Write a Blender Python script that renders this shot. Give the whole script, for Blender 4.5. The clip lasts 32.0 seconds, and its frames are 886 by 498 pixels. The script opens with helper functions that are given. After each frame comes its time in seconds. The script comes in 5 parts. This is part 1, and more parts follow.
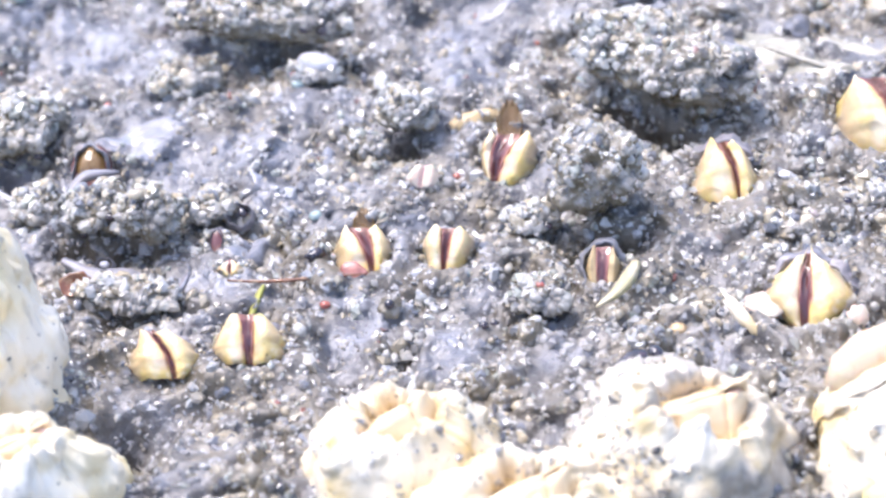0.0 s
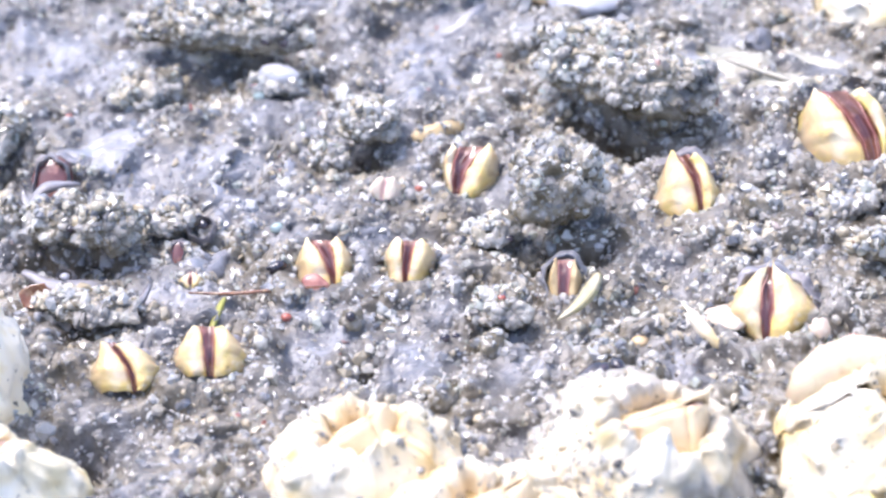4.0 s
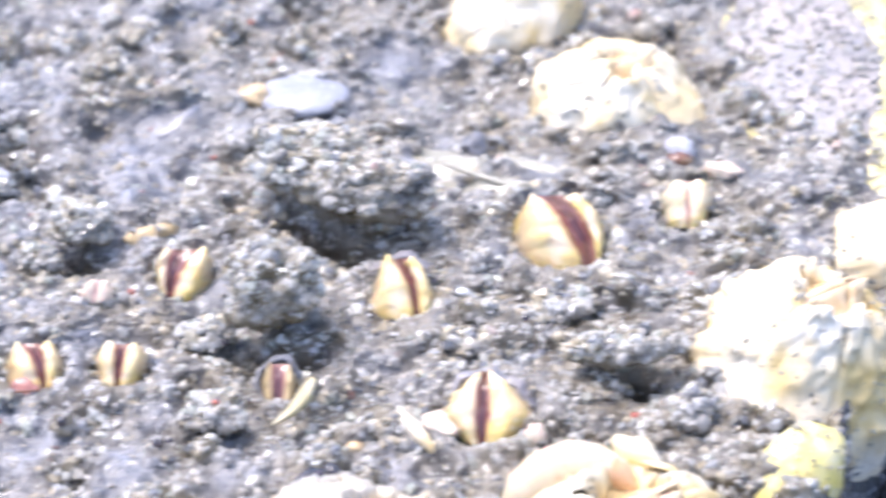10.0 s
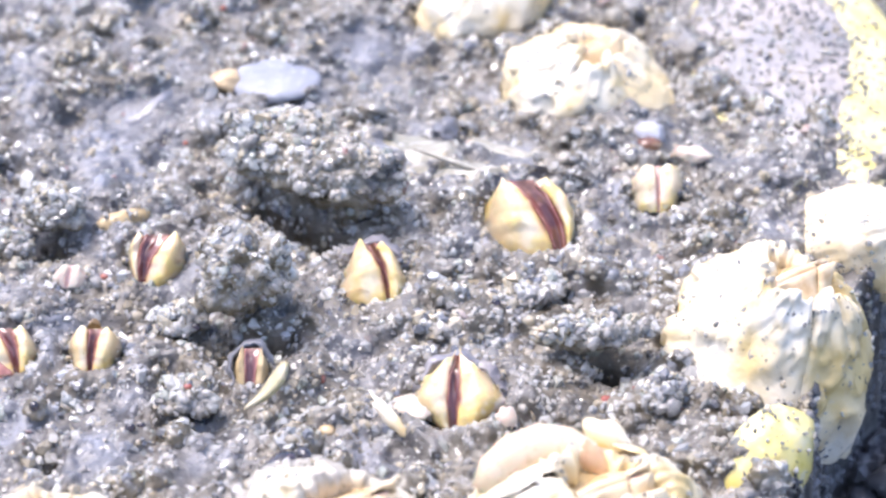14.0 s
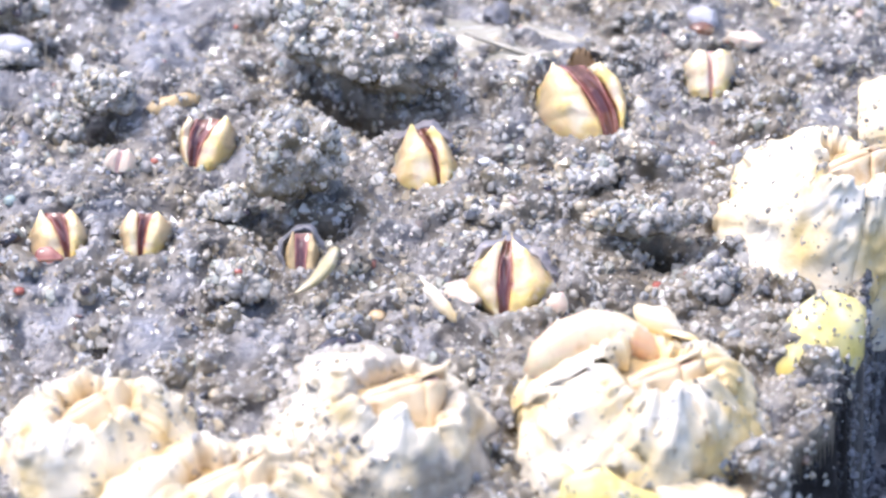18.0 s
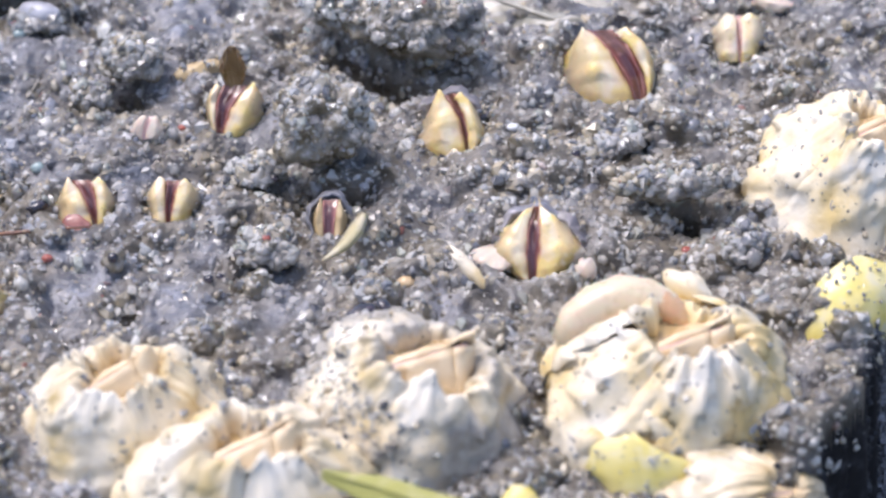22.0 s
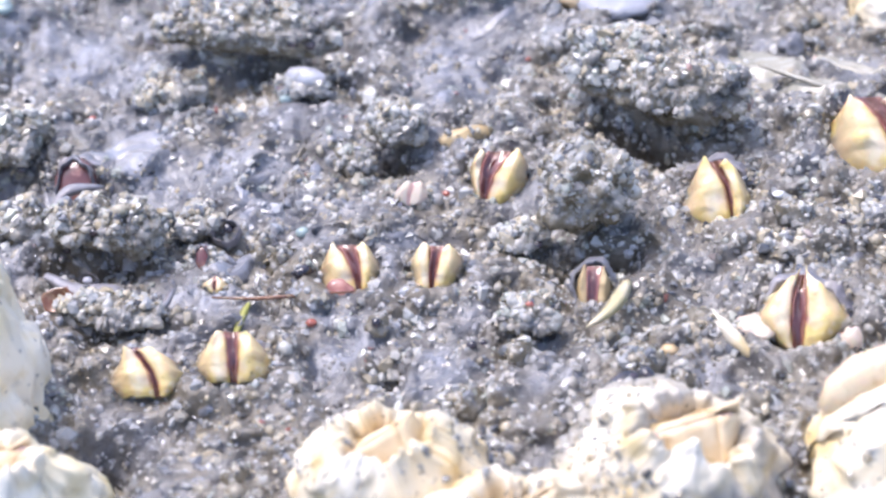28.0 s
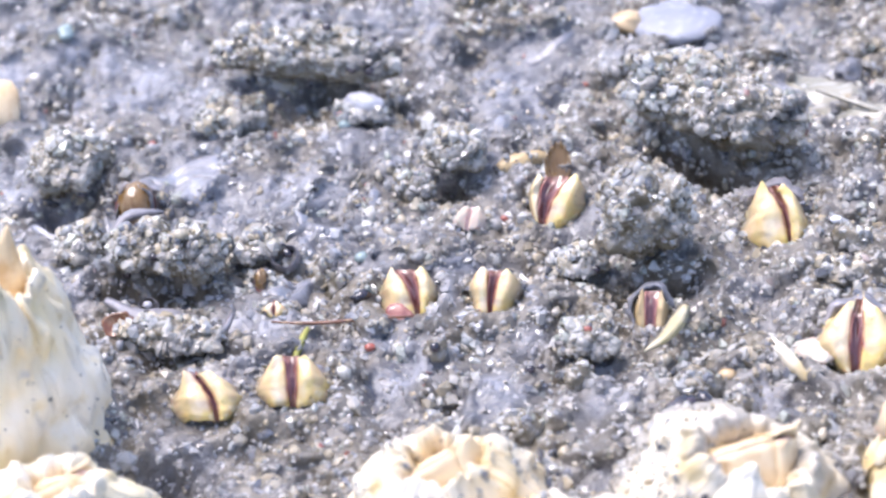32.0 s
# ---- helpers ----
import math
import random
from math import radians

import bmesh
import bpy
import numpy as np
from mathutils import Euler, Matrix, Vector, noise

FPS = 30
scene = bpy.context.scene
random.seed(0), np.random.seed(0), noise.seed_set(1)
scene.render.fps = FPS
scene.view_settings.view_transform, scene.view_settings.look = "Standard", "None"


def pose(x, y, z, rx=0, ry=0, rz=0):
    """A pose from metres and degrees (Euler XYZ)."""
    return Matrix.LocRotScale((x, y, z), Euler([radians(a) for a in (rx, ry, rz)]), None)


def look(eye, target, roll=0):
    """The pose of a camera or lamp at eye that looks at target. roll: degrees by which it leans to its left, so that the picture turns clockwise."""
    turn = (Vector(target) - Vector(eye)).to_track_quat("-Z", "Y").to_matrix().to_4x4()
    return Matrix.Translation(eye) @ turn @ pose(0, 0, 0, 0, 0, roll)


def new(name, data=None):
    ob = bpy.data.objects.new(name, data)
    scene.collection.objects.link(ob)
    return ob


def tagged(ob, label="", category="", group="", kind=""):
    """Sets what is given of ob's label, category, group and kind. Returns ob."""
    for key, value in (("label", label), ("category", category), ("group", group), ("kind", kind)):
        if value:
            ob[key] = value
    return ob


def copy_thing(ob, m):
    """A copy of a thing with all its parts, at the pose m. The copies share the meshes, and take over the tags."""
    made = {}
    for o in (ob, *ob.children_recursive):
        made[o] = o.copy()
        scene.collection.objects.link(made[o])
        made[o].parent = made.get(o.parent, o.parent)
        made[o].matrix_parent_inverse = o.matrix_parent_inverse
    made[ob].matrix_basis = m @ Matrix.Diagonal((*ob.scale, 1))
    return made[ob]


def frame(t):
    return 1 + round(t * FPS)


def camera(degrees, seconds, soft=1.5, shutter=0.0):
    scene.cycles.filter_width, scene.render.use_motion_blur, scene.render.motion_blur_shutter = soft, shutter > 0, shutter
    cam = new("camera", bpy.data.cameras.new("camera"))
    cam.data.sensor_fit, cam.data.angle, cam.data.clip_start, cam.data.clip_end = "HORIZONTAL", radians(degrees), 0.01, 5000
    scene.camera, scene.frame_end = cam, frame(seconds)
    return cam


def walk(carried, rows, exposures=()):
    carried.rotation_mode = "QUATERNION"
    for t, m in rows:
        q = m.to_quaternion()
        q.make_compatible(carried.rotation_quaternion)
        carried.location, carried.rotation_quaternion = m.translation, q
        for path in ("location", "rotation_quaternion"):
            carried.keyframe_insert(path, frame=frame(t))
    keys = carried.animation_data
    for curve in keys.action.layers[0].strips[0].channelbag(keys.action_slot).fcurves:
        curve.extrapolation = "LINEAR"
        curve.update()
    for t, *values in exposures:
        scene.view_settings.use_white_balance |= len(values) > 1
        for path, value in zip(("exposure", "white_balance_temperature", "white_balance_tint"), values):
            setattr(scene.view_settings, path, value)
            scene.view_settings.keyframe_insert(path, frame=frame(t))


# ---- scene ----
# Macro view of a shore rock with barnacles in wet sand. Shapes are written in millimetres.
MM = 0.001
cam = camera(15.0, 32.0, soft=2.6, shutter=0.5)
cam.data.dof.use_dof, cam.data.dof.focus_distance, cam.data.dof.aperture_fstop = True, 0.250, 40.0
# seconds; eye x, y, z in millimetres; turn in degrees
PATH = [
    (0.0, 0.12, -192.44, 161.47, 50.307, 3.753, 4.270),
    (0.5, 0.20, -193.00, 161.93, 50.665, 3.770, 4.514),
    (1.0, 0.12, -192.43, 161.45, 51.000, 3.745, 4.464),
    (1.5, 0.09, -192.16, 161.22, 51.017, 3.853, 4.558),
    (2.0, 0.13, -192.44, 161.45, 50.951, 4.028, 4.968),
    (2.5, 0.12, -192.36, 161.39, 50.968, 3.873, 4.784),
    (3.0, 0.01, -191.56, 160.73, 50.850, 3.666, 4.360),
    (3.5, 0.09, -192.31, 161.36, 50.473, 3.256, 3.817),
    (5.5, -0.02, -191.38, 160.59, 50.730, 3.067, 4.381),
    (6.0, 0.02, -191.65, 160.81, 50.830, 3.339, 4.841),
    (6.5, 0.06, -192.00, 161.10, 50.825, 3.198, 4.449),
    (7.0, 0.00, -191.53, 160.72, 50.916, 3.013, 4.277),
    (7.5, 0.01, -191.56, 160.73, 51.015, 3.122, 4.543),
    (8.0, 0.02, -191.65, 160.81, 51.181, 3.256, 4.741),
    (8.5, 0.01, -191.59, 160.76, 51.071, 2.997, 4.373),
    (9.0, 0.04, -191.85, 160.97, 50.967, 2.696, 3.958),
    (9.5, 0.06, -192.19, 161.23, 51.706, 2.081, 3.221),
    (10.0, -0.00, -190.35, 159.79, 52.153, 0.056, 0.184),
    (10.5, 0.01, -191.25, 160.50, 52.294, -0.763, -1.419),
    (11.0, 0.01, -191.34, 160.57, 52.422, -0.964, -1.623),
    (11.5, 0.02, -191.02, 160.32, 52.273, -0.667, -1.643),
    (12.0, 0.01, -191.26, 160.50, 52.128, -0.387, -1.074),
    (12.5, -0.00, -191.81, 160.93, 52.236, -0.313, -0.648),
    (13.0, -0.00, -191.80, 160.92, 52.388, -0.284, -0.570),
    (13.5, 0.00, -191.20, 160.45, 52.067, -0.215, -0.426),
    (14.0, 0.00, -191.31, 160.54, 51.891, -0.175, -0.258),
    (14.5, -0.00, -191.20, 160.45, 51.855, 0.083, 0.175),
    (16.5, 0.01, -192.20, 161.24, 52.040, 0.435, 0.730),
    (17.0, 0.00, -191.53, 160.71, 51.145, 0.457, 0.910),
    (17.5, -0.01, -191.05, 160.32, 50.522, 0.479, 0.981),
    (18.0, -0.01, -190.77, 160.07, 49.945, 0.264, 0.500),
    (18.5, 0.00, -191.80, 160.94, 49.848, 0.412, 0.622),
    (19.0, 0.00, -191.33, 160.55, 49.996, -0.005, -0.002),
    (19.5, -0.01, -190.25, 159.62, 49.611, 0.199, 0.134),
    (20.0, -0.01, -190.13, 159.50, 49.030, 0.228, 0.139),
    (20.5, -0.01, -190.42, 159.74, 48.811, 0.313, 0.263),
    (21.0, -0.02, -190.65, 159.95, 48.996, 0.700, 0.754),
    (21.5, -0.01, -190.73, 160.02, 49.169, 0.650, 0.501),
    (22.0, -0.03, -190.31, 159.66, 49.370, 0.728, 0.735),
    (22.5, -0.04, -190.15, 159.53, 49.370, 0.871, 0.959),
    (23.0, -0.04, -190.14, 159.52, 49.331, 0.846, 0.898),
    (23.5, -0.02, -190.18, 159.55, 49.206, 0.546, 0.432),
    (24.0, -0.01, -190.42, 159.76, 49.235, 0.387, 0.270),
    (24.5, -0.02, -190.60, 159.92, 49.640, 0.685, 0.711),
    (25.0, -0.02, -190.76, 160.07, 50.009, 0.793, 0.899),
    (25.5, -0.05, -190.40, 159.78, 50.301, 1.073, 1.514),
    (26.0, -0.29, -189.08, 158.69, 50.656, 2.989, 4.254),
    (26.5, -0.24, -189.48, 159.00, 50.321, 3.079, 4.166),
    (28.5, -0.23, -189.77, 159.26, 50.697, 3.548, 4.723),
    (29.0, -0.19, -190.20, 159.62, 50.661, 3.833, 5.246),
    (29.5, -0.19, -190.21, 159.63, 50.850, 3.975, 5.253),
    (30.0, -0.16, -190.45, 159.84, 51.028, 3.953, 5.206),
    (30.5, -0.15, -190.53, 159.89, 51.051, 3.978, 5.281),
    (31.0, -0.19, -190.25, 159.68, 51.205, 3.931, 5.437),
    (31.5, -0.16, -190.46, 159.85, 51.268, 4.011, 5.352),
    (32.0, -0.17, -190.35, 159.75, 51.088, 3.901, 5.174),
]
walk(cam, [(t, pose(x * MM, y * MM, z * MM, rx, ry, rz)) for t, x, y, z, rx, ry, rz in PATH],
     exposures=[(0, 1.60, 6040, 17), (9, 1.60, 6040, 17), (11, 1.58, 6080, 17), (14.5, 1.45, 6090, 18), (17, 1.45, 6090, 18), (19, 1.31, 6120, 17), (20, 1.21, 6120, 17), (21, 0.88, 6120, 17), (23, 0.85, 6100, 17), (26, 0.89, 5990, 16), (28.5, 1.30, 6010, 18), (32, 1.32, 6010, 18)])

# ---- sky and sun ----
world = bpy.data.worlds.new("sky")
scene.world = world
world.use_nodes = True
wn = world.node_tree
sky = wn.nodes.new("ShaderNodeTexSky")
sky.sky_type, sky.sun_disc = "NISHITA", False
sky.sun_elevation, sky.sun_rotation = radians(66), radians(-57)
sky.air_density, sky.dust_density, sky.ozone_density = 1.0, 3.0, 1.0
wn.links.new(sky.outputs[0], wn.nodes["Background"].inputs[0])
wn.nodes["Background"].inputs[1].default_value = 0.15
sun = new("sun", bpy.data.lights.new("sun", "SUN"))
sun.data.energy, sun.data.angle, sun.data.color = 1.5, radians(30), (1.0, 0.95, 0.88)
sun.matrix_world = look((-0.37, 0.24, 1.0), (0, 0, 0))


# ---- materials ----
def material(name, build, rough=0.4, coat=0.0, spec=0.5, bump=0.0, bump_scale=900.0, trans=0.0, sss=0.0, coat_rough=0.06):
    """A procedural surface: build(nodes, links, coords) gives the socket of the base colour."""
    m = bpy.data.materials.new(name)
    m.use_nodes = True
    n, l = m.node_tree.nodes, m.node_tree.links
    b = n["Principled BSDF"]
    tc = n.new("ShaderNodeTexCoord")
    col = build(n, l, tc.outputs["Object"])
    if isinstance(col, tuple):
        b.inputs["Base Color"].default_value = (*col, 1)
    else:
        l.new(col, b.inputs["Base Color"])
    wear = noise_tex(n, l, tc.outputs["Object"], bump_scale * 0.35, 3)
    ramp = n.new("ShaderNodeMapRange")
    ramp.inputs[1].default_value, ramp.inputs[2].default_value = 0.3, 0.7
    ramp.inputs[3].default_value, ramp.inputs[4].default_value = rough * 0.6, min(1.0, rough * 1.4)
    l.new(wear, ramp.inputs[0])
    l.new(ramp.outputs[0], b.inputs["Roughness"])
    b.inputs["Coat Weight"].default_value, b.inputs["Coat Roughness"].default_value = coat, coat_rough
    b.inputs["Specular IOR Level"].default_value = spec
    b.inputs["Transmission Weight"].default_value = trans
    if sss:
        b.inputs["Subsurface Weight"].default_value, b.inputs["Subsurface Scale"].default_value = sss, 0.0006
    if bump:
        bn = n.new("ShaderNodeBump")
        bn.inputs["Strength"].default_value, bn.inputs["Distance"].default_value = 1.0, bump * MM
        l.new(noise_tex(n, l, tc.outputs["Object"], bump_scale, 4), bn.inputs["Height"])
        l.new(bn.outputs[0], b.inputs["Normal"])
    return m


def noise_tex(n, l, coords, scale, detail=2, stretch=None):
    t = n.new("ShaderNodeTexNoise")
    t.inputs["Scale"].default_value, t.inputs["Detail"].default_value = scale, detail
    if stretch:
        mp = n.new("ShaderNodeMapping")
        mp.inputs["Scale"].default_value = stretch
        l.new(coords, mp.inputs["Vector"])
        coords = mp.outputs[0]
    l.new(coords, t.inputs["Vector"])
    return t.outputs["Fac"]


def ramp_of(n, l, fac, stops, step=False):
    r = n.new("ShaderNodeValToRGB")
    r.color_ramp.interpolation = "CONSTANT" if step else "LINEAR"
    e = r.color_ramp.elements
    while len(e) < len(stops):
        e.new(0.5)
    for k, (p, c) in zip(e, stops):
        k.position, k.color = p, (*c, 1)
    l.new(fac, r.inputs[0])
    return r.outputs[0]


def mixed(n, l, fac, a, b):
    m = n.new("ShaderNodeMix")
    m.data_type = "RGBA"
    for s, v in ((m.inputs[0], fac), (m.inputs[6], a), (m.inputs[7], b)):
        if isinstance(v, tuple):
            s.default_value = (*v, 1)
        elif isinstance(v, float):
            s.default_value = v
        else:
            l.new(v, s)
    return m.outputs[2]


def grain_colour(stops):
    """A colour for each grain, under lilac silt, olive slime or slate-dark patches."""
    def build(n, l, co):
        g = n.new("ShaderNodeNewGeometry")
        c = ramp_of(n, l, g.outputs["Random Per Island"], stops, step=True)
        c = mixed(n, l, ramp_of(n, l, noise_tex(n, l, co, 240.0, 4), [(0.49, (0, 0, 0)), (0.62, (0.66, 0.66, 0.66))]), c, (0.17, 0.135, 0.075))
        sep = n.new("ShaderNodeSeparateXYZ")
        l.new(co, sep.inputs[0])
        side = n.new("ShaderNodeMapRange")
        side.inputs[1].default_value, side.inputs[2].default_value = -0.035, 0.012
        l.new(sep.outputs[0], side.inputs[0])
        silt = mixed(n, l, side.outputs[0], (0.53, 0.53, 0.56), (0.62, 0.585, 0.52))
        c = mixed(n, l, ramp_of(n, l, noise_tex(n, l, co, 170.0, 4, (1, 1.3, 1)), [(0.46, (0.08, 0.08, 0.08)), (0.60, (0.66, 0.66, 0.66))]), c, silt)
        c = mixed(n, l, ramp_of(n, l, noise_tex(n, l, co, 205.0, 4, (1.2, 1, 1)), [(0.58, (0, 0, 0)), (0.69, (0.66, 0.66, 0.66))]), c, (0.06, 0.062, 0.075))
        return mixed(n, l, ramp_of(n, l, noise_tex(n, l, co, 2500.0, 2), [(0.35, (0, 0, 0)), (0.65, (0.30, 0.30, 0.30))]), c, (0.36, 0.34, 0.31))
    return build


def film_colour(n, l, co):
    """Lilac-grey wet film in the smooth places, brown-grey silt between the grains elsewhere, dark enough to paint the
    hollows' shade.
    """
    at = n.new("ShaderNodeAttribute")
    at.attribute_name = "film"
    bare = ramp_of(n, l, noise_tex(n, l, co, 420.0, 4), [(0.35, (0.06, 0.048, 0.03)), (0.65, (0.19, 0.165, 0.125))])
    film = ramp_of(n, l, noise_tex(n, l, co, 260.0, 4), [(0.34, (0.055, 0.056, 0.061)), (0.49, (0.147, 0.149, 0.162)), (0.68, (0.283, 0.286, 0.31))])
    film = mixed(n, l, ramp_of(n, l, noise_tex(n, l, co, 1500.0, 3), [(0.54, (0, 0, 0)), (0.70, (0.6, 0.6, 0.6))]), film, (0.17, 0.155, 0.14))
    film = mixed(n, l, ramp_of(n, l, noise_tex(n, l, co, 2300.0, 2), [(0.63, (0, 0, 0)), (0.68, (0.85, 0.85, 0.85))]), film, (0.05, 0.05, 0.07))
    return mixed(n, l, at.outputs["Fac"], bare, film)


def banded(stops, wobble=0.10, stains=()):
    """Bands along a plate's edge, from 0 beside the slit to 1 at the rim, uneven and stained."""
    def build(n, l, co):
        uv = n.new("ShaderNodeUVMap")
        sep = n.new("ShaderNodeSeparateXYZ")
        l.new(uv.outputs[0], sep.inputs[0])
        shift = n.new("ShaderNodeMath")
        shift.operation = "MULTIPLY_ADD"
        l.new(noise_tex(n, l, co, 700.0, 3), shift.inputs[0])
        shift.inputs[1].default_value = wobble * 2
        add = n.new("ShaderNodeMath")
        add.operation = "ADD"
        add.inputs[1].default_value = -wobble
        l.new(sep.outputs[0], add.inputs[0])
        l.new(add.outputs[0], shift.inputs[2])
        c = ramp_of(n, l, shift.outputs[0], stops)
        for size, low, high, share, colour in stains:
            c = mixed(n, l, ramp_of(n, l, noise_tex(n, l, co, size, 4), [(low, (0, 0, 0)), (high, (share, share, share))]), c, colour)
        return c
    return build


def mottled(a, b, c, s1=250.0, s2=1600.0, stretch=None):
    """Two colours in patches, a third in fine stains."""
    def build(n, l, co):
        base = ramp_of(n, l, noise_tex(n, l, co, s1, 3), [(0.35, a), (0.65, b)])
        fine = ramp_of(n, l, noise_tex(n, l, co, s2, 4, stretch), [(0.52, (0, 0, 0)), (0.72, (0.8, 0.8, 0.8))])
        return mixed(n, l, fine, base, c)
    return build


SAND = [(0.0, (0.62, 0.60, 0.54)), (0.15, (0.58, 0.51, 0.36)), (0.27, (0.40, 0.41, 0.41)), (0.38, (0.68, 0.66, 0.59)), (0.49, (0.50, 0.41, 0.25)),
        (0.57, (0.022, 0.024, 0.034)), (0.65, (0.15, 0.165, 0.20)), (0.74, (0.74, 0.73, 0.67)), (0.82, (0.46, 0.49, 0.41)), (0.89, (0.62, 0.52, 0.34)), (0.945, (0.18, 0.17, 0.155)), (0.994, (0.40, 0.10, 0.06))]
M_GRAIN = material("sand_grain", grain_colour(SAND), rough=0.22, coat=0.45, bump=0.03, bump_scale=2600.0, trans=0.30)
M_GRAIN.node_tree.nodes["Principled BSDF"].inputs["IOR"].default_value = 1.4
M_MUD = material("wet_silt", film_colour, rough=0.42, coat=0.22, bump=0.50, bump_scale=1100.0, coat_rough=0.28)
M_CLUMP = material("sand_crust", mottled((0.075, 0.06, 0.032), (0.20, 0.175, 0.125), (0.36, 0.35, 0.34), 300.0, 1300.0), rough=0.28, coat=0.5, bump=0.4, bump_scale=1500.0)
# dark sand of the front flank, near black to paint the shade there
M_DARK = material("shaded_dark_sand", mottled((0.012, 0.011, 0.011), (0.028, 0.027, 0.028), (0.06, 0.058, 0.06), 60.0, 700.0), rough=0.7, coat=0.0, spec=0.12, bump=0.3, bump_scale=500.0)
M_SKIN = material("pale_skin", mottled((0.13, 0.13, 0.14), (0.24, 0.24, 0.265), (0.11, 0.10, 0.09), 350.0, 1300.0, (0.6, 3, 1)), rough=0.42, coat=0.15, bump=0.10, bump_scale=1300.0, trans=0.15, coat_rough=0.28)
M_BEACH = material("beach_sand", mottled((0.05, 0.05, 0.05), (0.11, 0.108, 0.105), (0.22, 0.22, 0.22), 90.0, 700.0), rough=0.35, coat=0.3, bump=0.4, bump_scale=500.0)
M_PLATE_GREY = material("pale_plate", mottled((0.52, 0.42, 0.33), (0.64, 0.54, 0.42), (0.42, 0.36, 0.32), 450.0, 1300.0), rough=0.4, coat=0.25, bump=0.05, bump_scale=1500.0, sss=0.15)
def shell_colour(pale, tan, stain, share):
    """Chalky wall with soft cream and tan clouds, olive stains and a few dark specks."""
    def build(n, l, co):
        c = ramp_of(n, l, noise_tex(n, l, co, 170.0, 5), [(share - 0.06, pale), (share + 0.22, tan)])
        c = mixed(n, l, ramp_of(n, l, noise_tex(n, l, co, 420.0, 5), [(0.55, (0, 0, 0)), (0.70, (0.6, 0.6, 0.6))]), c, stain)
        c = mixed(n, l, ramp_of(n, l, noise_tex(n, l, co, 520.0, 4), [(0.62, (0, 0, 0)), (0.74, (0.7, 0.7, 0.7))]), c, (0.52, 0.49, 0.45))
        return mixed(n, l, ramp_of(n, l, noise_tex(n, l, co, 1500.0, 2), [(0.69, (0, 0, 0)), (0.74, (0.9, 0.9, 0.9))]), c, (0.10, 0.085, 0.08))
    return build


def shell_silt(n, l, co):
    """The cream wall with broad patches of grey-brown silt on it."""
    c = shell_colour((0.74, 0.685, 0.57), (0.68, 0.54, 0.30), (0.56, 0.41, 0.14), 0.40)(n, l, co)
    silt = ramp_of(n, l, noise_tex(n, l, co, 900.0, 4), [(0.35, (0.20, 0.185, 0.165)), (0.65, (0.40, 0.38, 0.35))])
    return mixed(n, l, ramp_of(n, l, noise_tex(n, l, co, 120.0, 5), [(0.46, (0, 0, 0)), (0.54, (0.85, 0.85, 0.85))]), c, silt)


PLATE_STAINS = ((300.0, 0.45, 0.58, 0.8, (0.70, 0.53, 0.14)), (520.0, 0.55, 0.68, 0.6, (0.46, 0.31, 0.16)), (430.0, 0.60, 0.70, 0.7, (0.80, 0.77, 0.70)), (2300.0, 0.70, 0.74, 0.8, (0.12, 0.08, 0.06)))
M_PLATE = material("barnacle_plate", banded([(0.0, (0.20, 0.07, 0.05)), (0.05, (0.42, 0.22, 0.15)), (0.10, (0.60, 0.44, 0.28)), (0.28, (0.73, 0.63, 0.45)), (0.56, (0.67, 0.51, 0.26)), (0.80, (0.50, 0.37, 0.20)), (1.0, (0.30, 0.25, 0.19))], 0.05, PLATE_STAINS),
                   rough=0.30, coat=0.4, bump=0.16, bump_scale=650.0, sss=0.10)
M_PLATE_PALE = material("pale_barnacle_plate", banded([(0.0, (0.62, 0.36, 0.30)), (0.08, (0.78, 0.66, 0.54)), (0.5, (0.76, 0.62, 0.40)), (1.0, (0.46, 0.37, 0.26))], 0.05, PLATE_STAINS),
                        rough=0.30, coat=0.4, bump=0.16, bump_scale=650.0, sss=0.10)
M_SHELL = material("barnacle_wall", shell_colour((0.74, 0.685, 0.57), (0.68, 0.54, 0.30), (0.56, 0.41, 0.14), 0.40), rough=0.42, coat=0.2, bump=0.34, bump_scale=480.0)
M_SHELL_WHITE = material("white_wall", shell_colour((0.73, 0.685, 0.59), (0.66, 0.50, 0.22), (0.50, 0.35, 0.10), 0.375), rough=0.42, coat=0.2, bump=0.34, bump_scale=480.0)
M_CHALK = material("chalky_wall", shell_colour((0.86, 0.79, 0.65), (0.82, 0.67, 0.38), (0.68, 0.52, 0.20), 0.46), rough=0.42, coat=0.2, bump=0.34, bump_scale=480.0)
M_OLDSHELL = material("old_tan_wall", shell_colour((0.66, 0.58, 0.44), (0.56, 0.42, 0.20), (0.42, 0.30, 0.10), 0.40), rough=0.42, coat=0.2, bump=0.34, bump_scale=480.0)
M_SHELL_SILT = material("silted_wall", shell_silt, rough=0.42, coat=0.2, bump=0.34, bump_scale=480.0)
M_TANWALL = material("tan_wall", mottled((0.42, 0.30, 0.14), (0.58, 0.45, 0.25), (0.28, 0.2, 0.1), 300.0, 1100.0), rough=0.45, coat=0.2, bump=0.1)
M_LIDTAN = material("tan_lid", mottled((0.66, 0.48, 0.26), (0.77, 0.63, 0.42), (0.54, 0.34, 0.15), 330.0, 700.0), rough=0.35, coat=0.3, bump=0.06, bump_scale=900.0)
M_YELLOW = material("yellow_shell", mottled((0.66, 0.54, 0.13), (0.74, 0.65, 0.30), (0.66, 0.60, 0.42), 260.0, 700.0), rough=0.38, coat=0.4, bump=0.05, bump_scale=900.0)
